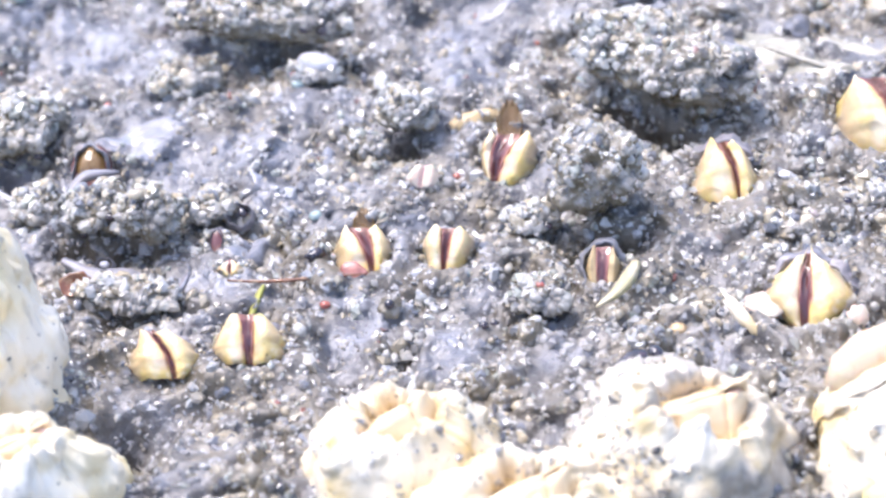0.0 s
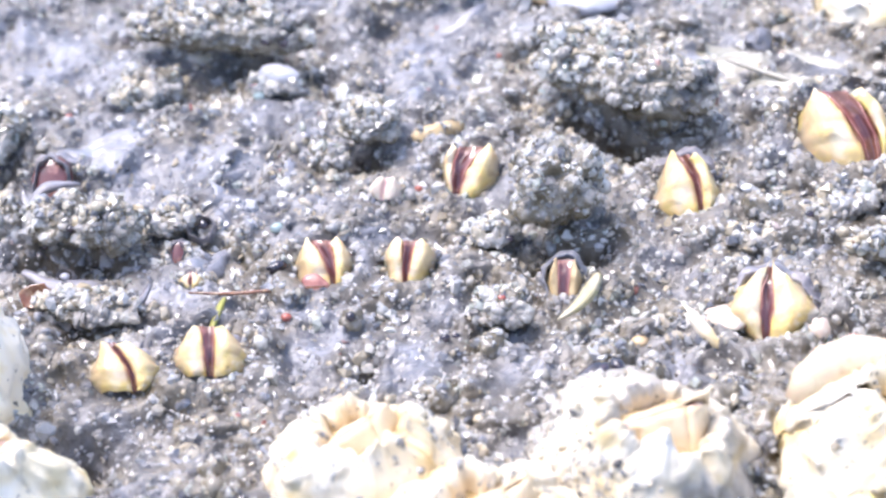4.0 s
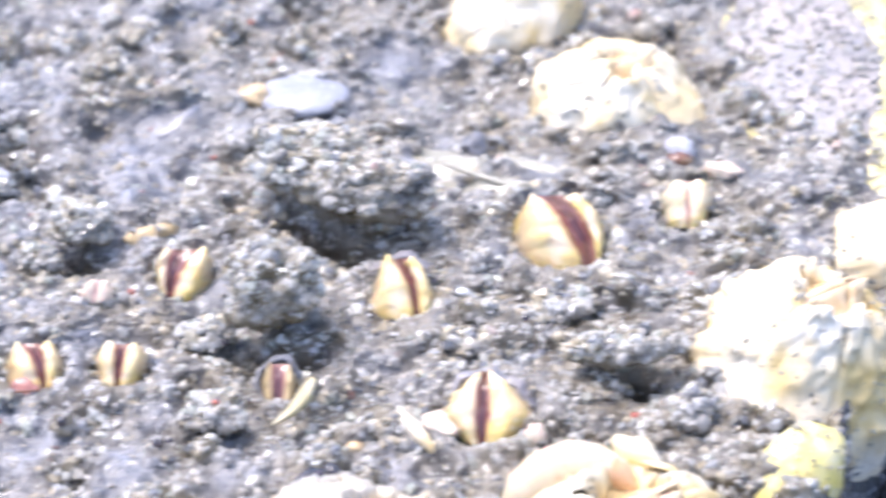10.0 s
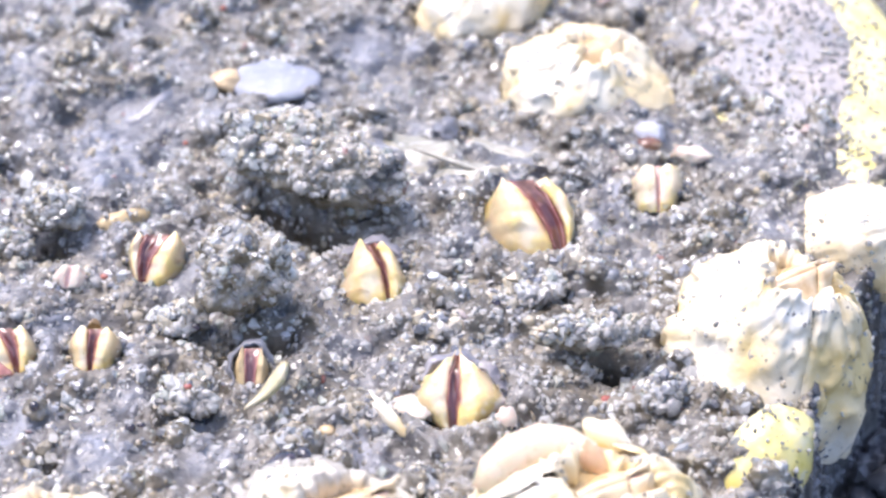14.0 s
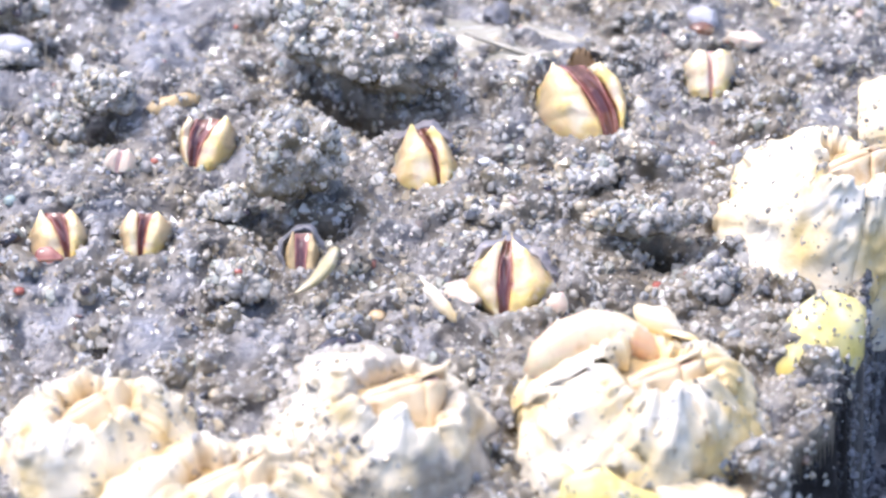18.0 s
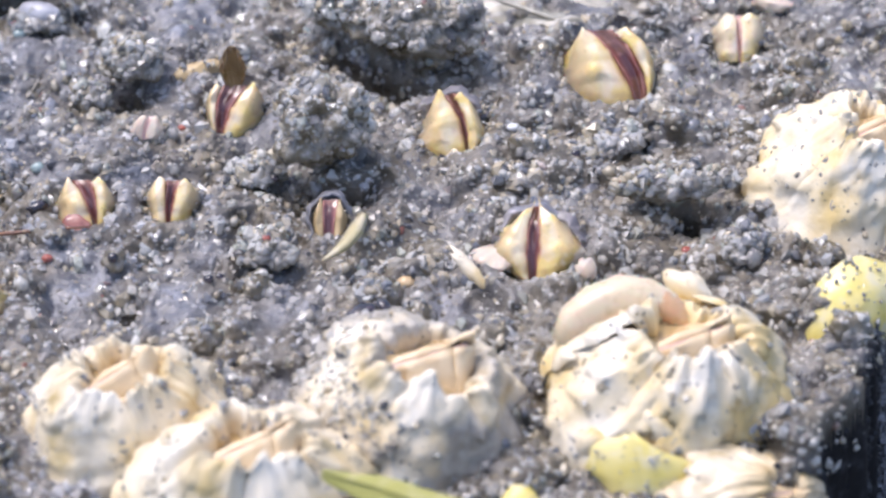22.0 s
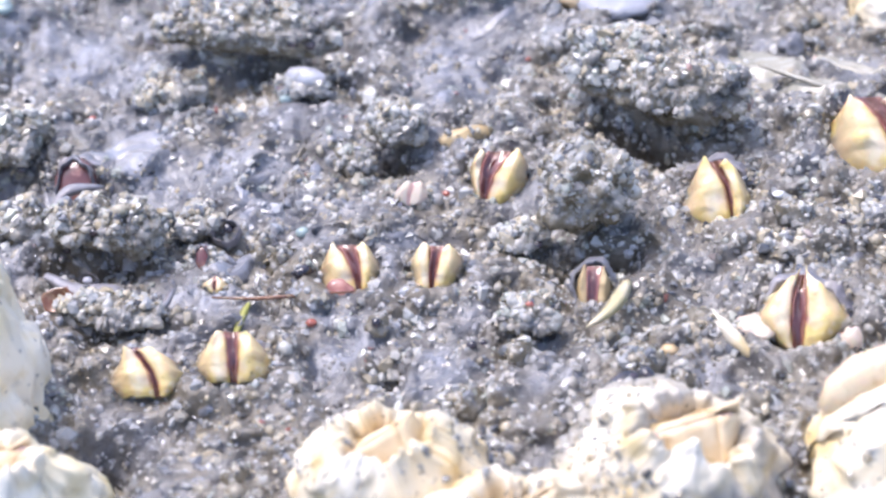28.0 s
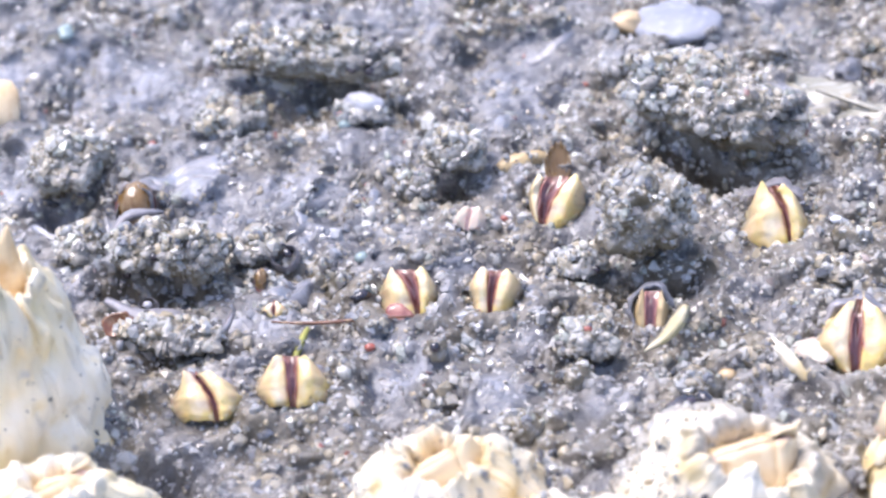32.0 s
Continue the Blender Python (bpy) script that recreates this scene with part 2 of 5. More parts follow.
M_MANTLE = material("dark_mantle", banded([(0.0, (0.50, 0.30, 0.24)), (0.14, (0.36, 0.15, 0.12)), (0.28, (0.16, 0.055, 0.05)), (0.50, (0.09, 0.034, 0.032)), (0.68, (0.14, 0.045, 0.042)), (0.84, (0.36, 0.15, 0.12)), (1.0, (0.52, 0.31, 0.25))], 0.14,
                    ((420.0, 0.52, 0.66, 0.7, (0.20, 0.10, 0.055)), (1100.0, 0.58, 0.70, 0.6, (0.34, 0.16, 0.13)))), rough=0.16, coat=0.8, bump=0.08, bump_scale=1100.0)
M_LIP = material("pink_lip", mottled((0.26, 0.09, 0.07), (0.46, 0.24, 0.19), (0.16, 0.05, 0.045), 700.0, 2600.0), rough=0.2, coat=0.6)
M_LIP_PALE = material("pale_lip", mottled((0.60, 0.38, 0.32), (0.68, 0.50, 0.44), (0.5, 0.2, 0.16), 700.0, 2600.0), rough=0.2, coat=0.6)
M_CIRRI = material("cirri", mottled((0.17, 0.09, 0.022), (0.28, 0.165, 0.055), (0.40, 0.27, 0.12), 900.0, 2400.0, (5, 0.4, 1)), rough=0.25, coat=0.5, trans=0.3)
M_FILM = material("wet_membrane", mottled((0.13, 0.12, 0.13), (0.25, 0.235, 0.245), (0.33, 0.30, 0.315), 500.0, 1300.0), rough=0.5, coat=0.1, bump=0.06, bump_scale=1500.0, trans=0.15)
M_OLIVE = material("olive_weed", mottled((0.26, 0.26, 0.05), (0.36, 0.34, 0.09), (0.40, 0.37, 0.15), 150.0, 700.0), rough=0.55, coat=0.08, bump=0.05)
M_FLESH = material("beige_flesh", mottled((0.60, 0.49, 0.32), (0.69, 0.58, 0.42), (0.50, 0.39, 0.24), 300.0, 1500.0), rough=0.35, coat=0.35, sss=0.3, bump=0.10, bump_scale=500.0)
M_ORANGE = material("orange_flesh", mottled((0.46, 0.26, 0.13), (0.58, 0.38, 0.21), (0.40, 0.22, 0.1), 300.0, 1500.0), rough=0.25, coat=0.5, sss=0.3)
M_STONE = material("grey_pebble", mottled((0.33, 0.33, 0.36), (0.45, 0.45, 0.48), (0.58, 0.57, 0.57), 300.0, 700.0), rough=0.45, coat=0.15, bump=0.08)
M_BROWN = material("brown_shell", mottled((0.10, 0.035, 0.02), (0.22, 0.10, 0.05), (0.4, 0.28, 0.16), 400.0, 1500.0), rough=0.22, coat=0.6)
M_BLACK = material("black_shell", mottled((0.012, 0.012, 0.016), (0.04, 0.03, 0.04), (0.10, 0.07, 0.08), 400.0, 1500.0), rough=0.15, coat=0.6)


# ---- mesh helpers ----
def mesh_of(name, verts, faces, mat, smooth=True):
    me = bpy.data.meshes.new(name)
    me.from_pydata([tuple(float(c) * MM for c in v) for v in verts], [], faces)
    me.materials.append(mat)
    me.polygons.foreach_set("use_smooth", [smooth] * len(me.polygons))
    me.update()
    return me


def thing(name, x, y, z, rx=0, ry=0, rz=0, label="", category="", group="", kind="", data=None):
    ob = new(name, data)
    ob.matrix_basis = pose(x * MM, y * MM, z * MM, rx, ry, rz)
    return tagged(ob, label, category, group, kind)


def part(name, vf, mat, parent, label="", smooth=True, at=None, across=None):
    """A mesh under a thing; across: for each vertex, its share of the way across the part."""
    ob = new(name, mesh_of(name, vf[0], vf[1], mat, smooth))
    ob.parent = parent
    if across is not None:
        uv = ob.data.uv_layers.new(name="across")
        ends = np.empty(len(ob.data.loops), dtype=np.int32)
        ob.data.loops.foreach_get("vertex_index", ends)
        u = np.asarray(across, dtype=float)[ends]
        uv.data.foreach_set("uv", np.stack([u, u * 0 + 0.5], 1).ravel())
    if at:
        ob.matrix_basis = pose(at[0] * MM, at[1] * MM, at[2] * MM, *at[3:])
    return tagged(ob, label)


ICO = {}


def ico(level):
    if level not in ICO:
        bm = bmesh.new()
        bmesh.ops.create_icosphere(bm, subdivisions=level, radius=1)
        ICO[level] = (np.array([v.co[:] for v in bm.verts]), np.array([[v.index for v in f.verts] for f in bm.faces]))
        bm.free()
    return ICO[level]


def fbm(p, octaves=3):
    return noise.fractal(Vector(p), 0.9, 2.1, octaves)


def knobs(x, y, z):
    """Rounded knobs with creases between them, 0 in the creases to 1."""
    d = noise.voronoi(Vector((x, y, z)))[0][0]
    return max(0.0, 1 - d * d * 1.5)


def blob(rx, ry, rz, level=4, rough=0.15, freq=0.7, seed=0.0, knob=0.0, pitch=1.6):
    """A lumpy ellipsoid; knob: height of the knobs on it, in millimetres."""
    v, f = ico(level)
    out = []
    for p in v:
        k = 1 + rough * fbm((p[0] * freq * 2 + seed, p[1] * freq * 2 + seed * 0.7, p[2] * freq * 2 - seed), 4)
        q = np.array((p[0] * rx * k, p[1] * ry * k, p[2] * rz * k))
        if knob:
            q = q + p * knob * (knobs(q[0] / pitch + seed, q[1] / pitch, q[2] / pitch) - 0.4 + 0.4 * knobs(q[0] / pitch * 2.3, q[1] / pitch * 2.3 + seed, q[2] / pitch * 2.3))
        out.append(tuple(q))
    return out, f.tolist()


def grid_faces(nu, nv, close_u=False):
    f = []
    for i in range(nu if close_u else nu - 1):
        for j in range(nv - 1):
            a, b = i * nv + j, ((i + 1) % nu) * nv + j
            f.append((a, b, b + 1, a + 1))
    return f


def tube(points, radii, sides=8):
    """A round tube through points."""
    pts = [Vector(p) for p in points]
    v = []
    for i, p in enumerate(pts):
        d = (pts[min(i + 1, len(pts) - 1)] - pts[max(i - 1, 0)]).normalized()
        s = d.cross(Vector((0.12, 0.31, 1))).normalized()
        u = s.cross(d)
        r = radii[i] if isinstance(radii, (list, tuple)) else radii
        for k in range(sides):
            a = 2 * math.pi * k / sides
            q = p + (s * math.cos(a) + u * math.sin(a)) * r
            v.append(q[:])
    f = []
    for i in range(len(pts) - 1):
        for k in range(sides):
            f.append((i * sides + k, i * sides + (k + 1) % sides, (i + 1) * sides + (k + 1) % sides, (i + 1) * sides + k))
    f.append(tuple(range(sides))[::-1])
    f.append(tuple((len(pts) - 1) * sides + k for k in range(sides)))
    return v, f


def scatter_grains(name, places, sizes, rng, mat=None, level=1):
    """Many small uneven grains joined in one mesh; places in millimetres."""
    v0, f0 = ico(level)
    n, nv = len(places), len(v0)
    places, sizes = np.asarray(places), np.asarray(sizes)
    q = rng.normal(size=(n, 4))
    q /= np.linalg.norm(q, axis=1)[:, None]
    w, x, y, z = q.T
    rot = np.stack([1 - 2 * (y * y + z * z), 2 * (x * y - z * w), 2 * (x * z + y * w), 2 * (x * y + z * w), 1 - 2 * (x * x + z * z), 2 * (y * z - x * w),
                    2 * (x * z - y * w), 2 * (y * z + x * w), 1 - 2 * (x * x + y * y)], 1).reshape(n, 3, 3)
    axes = rng.uniform(0.5, 1.35, size=(n, 1, 3))
    dent = rng.uniform(0.66, 1.25, size=(n, nv, 1))
    local = v0[None] * axes * dent * sizes[:, None, None]
    verts = (np.einsum("nij,nvj->nvi", rot, local) + places[:, None, :]) * MM
    faces = (f0[None] + (np.arange(n) * nv)[:, None, None]).reshape(-1, 3)
    me = bpy.data.meshes.new(name)
    me.vertices.add(n * nv)
    me.vertices.foreach_set("co", verts.ravel())
    me.loops.add(faces.size)
    me.loops.foreach_set("vertex_index", faces.ravel().astype(np.int32))
    me.polygons.add(len(faces))
    me.polygons.foreach_set("loop_start", np.arange(0, faces.size, 3, dtype=np.int32))
    me.polygons.foreach_set("use_smooth", np.repeat(rng.random(n) < 0.22, len(f0)))
    me.materials.append(mat or M_GRAIN)
    me.update(calc_edges=True)
    return me


def coat(parent, vf, count, rng, size=(0.13, 0.32), keep=None, level=1, label="grey sand grains stuck to it"):
    """Grains stuck over a part's surface, as one piece of stuff under its thing."""
    v, f = np.array(vf[0]), [t for q in vf[1] for t in ((q[0], q[1], q[2]), (q[0], q[2], q[3])) ] if len(vf[1][0]) == 4 else vf[1]
    f = np.array(f)
    a, b, c = v[f[:, 0]], v[f[:, 1]], v[f[:, 2]]
    area = np.linalg.norm(np.cross(b - a, c - a), axis=1)
    pick = rng.choice(len(f), size=count, p=area / area.sum())
    r1, r2 = np.sqrt(rng.random(count))[:, None], rng.random(count)[:, None]
    up = np.cross(b - a, c - a)
    up /= np.linalg.norm(up, axis=1)[:, None] + 1e-9
    p = a[pick] * (1 - r1) + b[pick] * r1 * (1 - r2) + c[pick] * r1 * r2
    s = np.exp(rng.normal(math.log((size[0] * size[1]) ** 0.5), 0.5, count)).clip(size[0] * 0.6, size[1] * 1.5)
    p = p - up[pick] * (s * rng.uniform(0.25, 1.0, count))[:, None]
    if keep:
        ok = np.array([keep(q) for q in p])
        p, s = p[ok], s[ok]
    if not len(p):
        return None
    ob = new("sand_coat", scatter_grains("sand_coat", p, s, rng, level=level))
    ob.parent = parent
    return tagged(ob, label, kind="stuff")


# ---- the rock, its edge and the beach below ----
EDGE_Y = [-50, -31, -27, -19, -12, -2, 6, 12, 20, 28, 40, 75]
EDGE_X = [4, 14.5, 20.0, 24.7, 26.8, 29.2, 31, 35.0, 37, 38, 39.5, 43]
FLAT = []    # x, y, radius, rim: places kept level for the barnacles
SMOOTH = [(-50.01, 15.31, 0, 3.0), (-45.27, 13.52, 0, 2.6), (-55.81, 28.87, 0, 4.0), (-26.12, 23.43, 0, 2.6), (-23.05, 31.48, 0, 3.2), (-37.62, 12.84, 0, 2.0), (6.41, 25.67, 0, 3.0), (0.05, 27.61, 0, 2.6),
          (-39.93, -3.72, 0, 2.0), (11.41, 8.63, 0, 1.0), (-24.67, -11.84, 0, 2.0), (-21.69, 32.37, 0, 3.0), (-4.68, 41.27, 0, 3.0), (-32.76, 4.23, 0, 1.8), (-36.69, 20.45, 0, 2.2), (-64.79, 28.90, 0, 3.0),
          (-31.08, -8.04, 0, 2.4), (-16.61, -11.84, 0, 2.2), (-12.27, 13.98, 0, 1.4)]   # x, y, z, radius: bare wet silt
HOLLOW_SHADE = [(-12.9, 2.5, 3.2), (-9.3, 16.8, 4.5), (-13.5, 18.6, 3.5), (-38.2, 26.1, 4.0), (-50.5, 1.8, 3.5), (-28.9, 14.3, 2.0), (13.4, 0.5, 2.0), (-27.3, -9.6, 1.6)]   # x, y, radius: bare brown silt, its dark colour painting the hollow's shade
BUMPS = []   # x, y, height, radius across, radius along, turn


GX, GY = np.arange(-80, 50, 0.3), np.arange(-46, 70, 0.3)
GRID = np.zeros((len(GX), len(GY)))
FILM = np.zeros((len(GX), len(GY)))
SHIFT = np.zeros((len(GX), len(GY)))   # how far the raised silt leans over towards the front


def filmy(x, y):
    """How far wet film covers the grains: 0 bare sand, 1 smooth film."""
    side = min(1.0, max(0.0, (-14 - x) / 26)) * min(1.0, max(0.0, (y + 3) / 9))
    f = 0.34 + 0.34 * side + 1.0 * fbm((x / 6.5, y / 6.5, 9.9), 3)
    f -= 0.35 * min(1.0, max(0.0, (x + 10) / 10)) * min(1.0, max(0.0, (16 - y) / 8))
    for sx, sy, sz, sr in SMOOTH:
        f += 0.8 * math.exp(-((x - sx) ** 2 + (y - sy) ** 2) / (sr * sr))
    # film thins out in the hollows, so dark brown paints their shade
    for hx, hy, hr in HOLLOW_SHADE:
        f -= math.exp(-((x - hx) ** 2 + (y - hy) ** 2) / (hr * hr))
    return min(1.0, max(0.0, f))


def shape_rock():
    """Heights of the silt cover on a grid, in millimetres."""
    X, Y = np.meshgrid(GX, GY, indexing="ij")
    low, knob = np.zeros_like(X), np.zeros_like(X)
    for i, x in enumerate(GX):
        for k, y in enumerate(GY):
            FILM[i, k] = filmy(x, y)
            wet = 1.0 - 0.8 * FILM[i, k]
            dx, dy = 0.7 * fbm((x / 2, y / 2, 0.3), 2), 0.7 * fbm((x / 2, y / 2, 7.3), 2)
            low[i, k] = 1.7 * fbm((x / 10, y / 10, 3.1), 2) + 0.85 * fbm((x / 3.0, y / 3.0, 8.2), 3) + wet * (1.5 * knobs((x + dx) / 4.2, (y + dy) / 4.2, 1.0) + 0.8 * knobs((x + dx) / 1.7, (y + dy) / 1.7, 2.0)) + FILM[i, k] * (0.75 + 0.55 * fbm((x / 1.1, y / 1.5, 4.4), 3)) - 1.15
    rng = np.random.default_rng(12)
    for n in range(300):
        x, y, r = rng.uniform(-74, 44), rng.uniform(-36, 58), rng.uniform(0.6, 1.7)
        rise = rng.choice((1, -1)) * r * rng.uniform(0.35, 0.85)
        i0, i1 = np.searchsorted(GX, (x - r, x + r))
        k0, k1 = np.searchsorted(GY, (y - r, y + r))
        d = ((X[i0:i1, k0:k1] - x) ** 2 + (Y[i0:i1, k0:k1] - y) ** 2) / (r * r)
        knob[i0:i1, k0:k1] += rise * np.clip(1 - d, 0, 1) ** 0.6
    keep = np.ones_like(X)
    for fx, fy, fr, rim in FLAT:
        d = ((X - fx) ** 2 + (Y - fy) ** 2) / (fr * fr)
        keep = np.minimum(keep, 0.10 + 0.50 * d)
    for sx, sy, sz, sr in SMOOTH:
        keep = np.minimum(keep, 0.30 + 0.7 * np.clip(((X - sx) ** 2 + (Y - sy) ** 2) / (sr * sr), 0, 1))
    h = (low + np.clip(knob, -1.4, 1.8)) * keep
    SHIFT[:] = 0.75 * np.clip(h + 0.2, 0, 2.6) * np.clip(keep, 0, 1) ** 2
    for fx, fy, fr, rim in FLAT:
        d = np.sqrt((X - fx) ** 2 + (Y - fy) ** 2) / fr
        back = 0.70 + 0.30 * np.clip((Y - fy) / fr + 0.5, 0, 1)
        h += rim * 0.30 * fr * back * np.exp(-((d - 1.2) / 0.33) ** 2) - 0.16 * fr * np.exp(-(d / 0.85) ** 4)
    for bx, by, bh, ba, bb, bt in BUMPS:
        dx, dy = X - bx, Y - by
        c, s = math.cos(bt), math.sin(bt)
        h += bh * np.exp(-(((dx * c + dy * s) / ba) ** 2 + ((dy * c - dx * s) / bb) ** 2))
    wave = np.array([1.2 * fbm((y / 4, 2.2, 0), 3) for y in GY])
    over = X - np.interp(Y, EDGE_Y, EDGE_X) - wave[None]
    u = np.clip((over + 0.6) / 2.6, 0, 1)
    GRID[:] = h - 27 * u * u * (3 - 2 * u)


def level(x, y):
    """Height of the silt at a place."""
    i, k = (x - GX[0]) / 0.3, (y - GY[0]) / 0.3
    a, b = min(max(int(i), 0), len(GX) - 2), min(max(int(k), 0), len(GY) - 2)
    u, v = i - a, k - b
    return (GRID[a, b] * (1 - u) + GRID[a + 1, b] * u) * (1 - v) + (GRID[a, b + 1] * (1 - u) + GRID[a + 1, b + 1] * u) * v


def bump(x, y, z, height, across, along, turn=0):
    BUMPS.append((x, y, height, across, along, radians(turn)))


# small barnacles: x, y, z; width, height, depth; lean of the slit; gap; style
SMALL = {
    "upper": (-20.62, 11.60, 0.08, 4.5, 4.0, 1.7, -0.22, 0.04, 0.12, 0.46, "fork", 0.55, 0.92, 1),
    "ridge_foot": (-3.96, 9.73, 0.08, 5.0, 4.9, 1.9, 0.24, -0.04, 0.06, 0.17, "fork", 0.95, 1, 0.66),
    "large": (8.20, 16.28, 0.3, 6.9, 6.2, 2.4, 0.33, -0.12, 0.14, 0.30, "fork", 0.75, 1, 0.8),
    "pale": (18.25, 19.97, 0.58, 4.2, 3.7, 1.5, 0.02, 0.0, 0.06, 0.09, "pale", 0.7, 0.9, 0.95),
    "diamond": (2.42, -4.60, 0.65, 6.4, 6.3, 2.1, -0.06, 0.0, 0.10, 0.07, "diamond"),
    "flap": (-30.99, 0.50, 0.08, 4.3, 3.7, 1.6, 0.20, -0.04, 0.08, 0.34, "fork", 0.8, 1, 0.85),
    "twin": (-24.58, 0.61, 0.08, 3.8, 3.5, 1.5, -0.04, 0.05, 0.08, 0.28, "fork", 0.55, 0.97, 0.92),
    "cave": (-12.80, -1.20, -0.05, 2.6, 3.2, 1.3, -0.02, 0.03, 0.30, 0.46, "fork", 0.6, 1, 0.7),
    "hooded": (-53.15, 10.14, 0.58, 4.6, 4.8, 1.4, 0.0, 0.0, 0.3, 0.3, "hood"),
    "bead": (-42.22, 1.69, 0.38, 1.6, 2.2, 0.7, 0.0, 0.0, 0.3, 0.3, "hood"),
    "low_right": (-38.35, -10.01, 0.58, 5.4, 3.7, 1.8, 0.05, 0.0, 0.10, 0.20, "fork", 0.9, 1, 0.7),
    "low_left": (-44.39, -11.69, 0.58, 5.0, 3.6, 1.7, 0.2, -0.2, 0.08, 0.12, "fork", 0.9, 1, 0.7),
    "pink": (-27.02, 9.43, 0.28, 2.6, 1.8, 0.8, -0.1, 0.1, 0.1, 0.2, "pale"),
    "tan": (-40.81, -1.31, 0.28, 1.9, 1.4, 0.7, 0.0, 0.0, 0.1, 0.1, "diamond"),
}
for key, (x, y, z, w, h, *rest) in SMALL.items():
    FLAT.append((x, y, max(w, h) * 0.62, 0.0 if key in ("cave", "hooded", "bead") else 1.0))

# broad rises and hollows of the silt
bump(-12.91, 2.2, 0, -6.0, 2.6, 1.1, 0)
bump(-9.32, 17.3, 0, -5.5, 6.2, 1.1, -28)
bump(-38.23, 26.4, 0, -4.5, 4.2, 1.1, -15)
bump(-50.56, 1.75, 0, -4.5, 3.4, 1.3, 0)
bump(-28.93, 14.29, 0, -3.0, 2.2, 1.3, 0)
bump(-59.25, 11.34, 0, -3.5, 2.4, 1.3, 0)
bump(-34.78, 23.82, 0, -2.0, 1.6, 1.3, 0)
bump(13.42, 0.30, 0, -8.0, 1.6, 1.1, 0)
bump(-27.3, -9.6, 0, -3.0, 0.8, 2.2, 20)
bump(-26.66, 30.33, 0, -1.2, 4.0, 4.0, 0)
bump(-44.11, 18.23, 0, 0.9, 3.0, 2.5, 0)
bump(-63.62, 32.87, 0, 0.8, 4.0, 4.0, 0)
bump(-46.5, -19.5, 0, -6.0, 2.2, 3.0, 0)
bump(13.57, 9.31, 0, 0.6, 4.5, 2.0, 0)

shape_rock()
rock_v = [(x, y - SHIFT[i, k], GRID[i, k]) for i, x in enumerate(GX) for k, y in enumerate(GY)]
rock_f = grid_faces(len(GX), len(GY))
rock = thing("rock", 0, 0, 0, label="low shore rock under wet grey silt and sand", category="rock", kind="structure",
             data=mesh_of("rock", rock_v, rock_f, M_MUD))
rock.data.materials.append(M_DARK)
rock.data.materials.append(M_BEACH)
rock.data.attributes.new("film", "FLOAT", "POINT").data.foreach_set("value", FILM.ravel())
# faces past the edge: shade painted in at the front, beach sand further back
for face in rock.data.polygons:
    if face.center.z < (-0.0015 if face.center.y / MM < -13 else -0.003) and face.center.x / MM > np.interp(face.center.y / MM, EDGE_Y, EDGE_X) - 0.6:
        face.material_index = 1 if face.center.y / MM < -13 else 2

# the beach round the rock: one sheet to the horizon
bn = 90
axis = [math.copysign(abs(k) ** 2.6 * 6000 + abs(k) * 60, k) for k in np.linspace(-1, 1, bn)]
beach_v = [(x, y, -20 + 4 * fbm((x / 13, y / 13, 5), 4)) for x in axis for y in axis]
thing("ground", 0, 0, 0, label="dark wet beach sand round the rock", category="ground", kind="structure",
      data=mesh_of("ground", beach_v, grid_faces(bn, bn), M_BEACH))


# ---- small barnacles ----
def slit(s, w, xb, xt, gb, gt, style):
    """Middle and half width of the slit at s, from its foot to its top."""
    mid = w * (xb + (xt - xb) * (s ** 2.0))
    if style == "diamond":
        return mid, 0.5 * w * (0.03 + gb * math.sin(math.pi * min(1, 0.08 + s * 0.9)) ** 0.8)
    return mid, 0.5 * w * (gb + (gt - gb) * s ** 1.3)


def outline(s, w, style, foot, middle, head):
    """Half width of the lid at s."""
    if style == "diamond":
        return w / 2 * max(0.04, 1 - abs(2 * s - 0.86) ** 1.7 * (1.0 if s > 0.43 else 1.25)) ** 0.85
    k = foot * (1 - s) * (1 - 2 * s) + middle * 4 * s * (1 - s) + head * s * (2 * s - 1)
    return w / 2 * k * (1 - max(0.0, 0.22 - s) ** 2 * 6) * (1 - max(0.0, s - 0.88) ** 2 * 9)


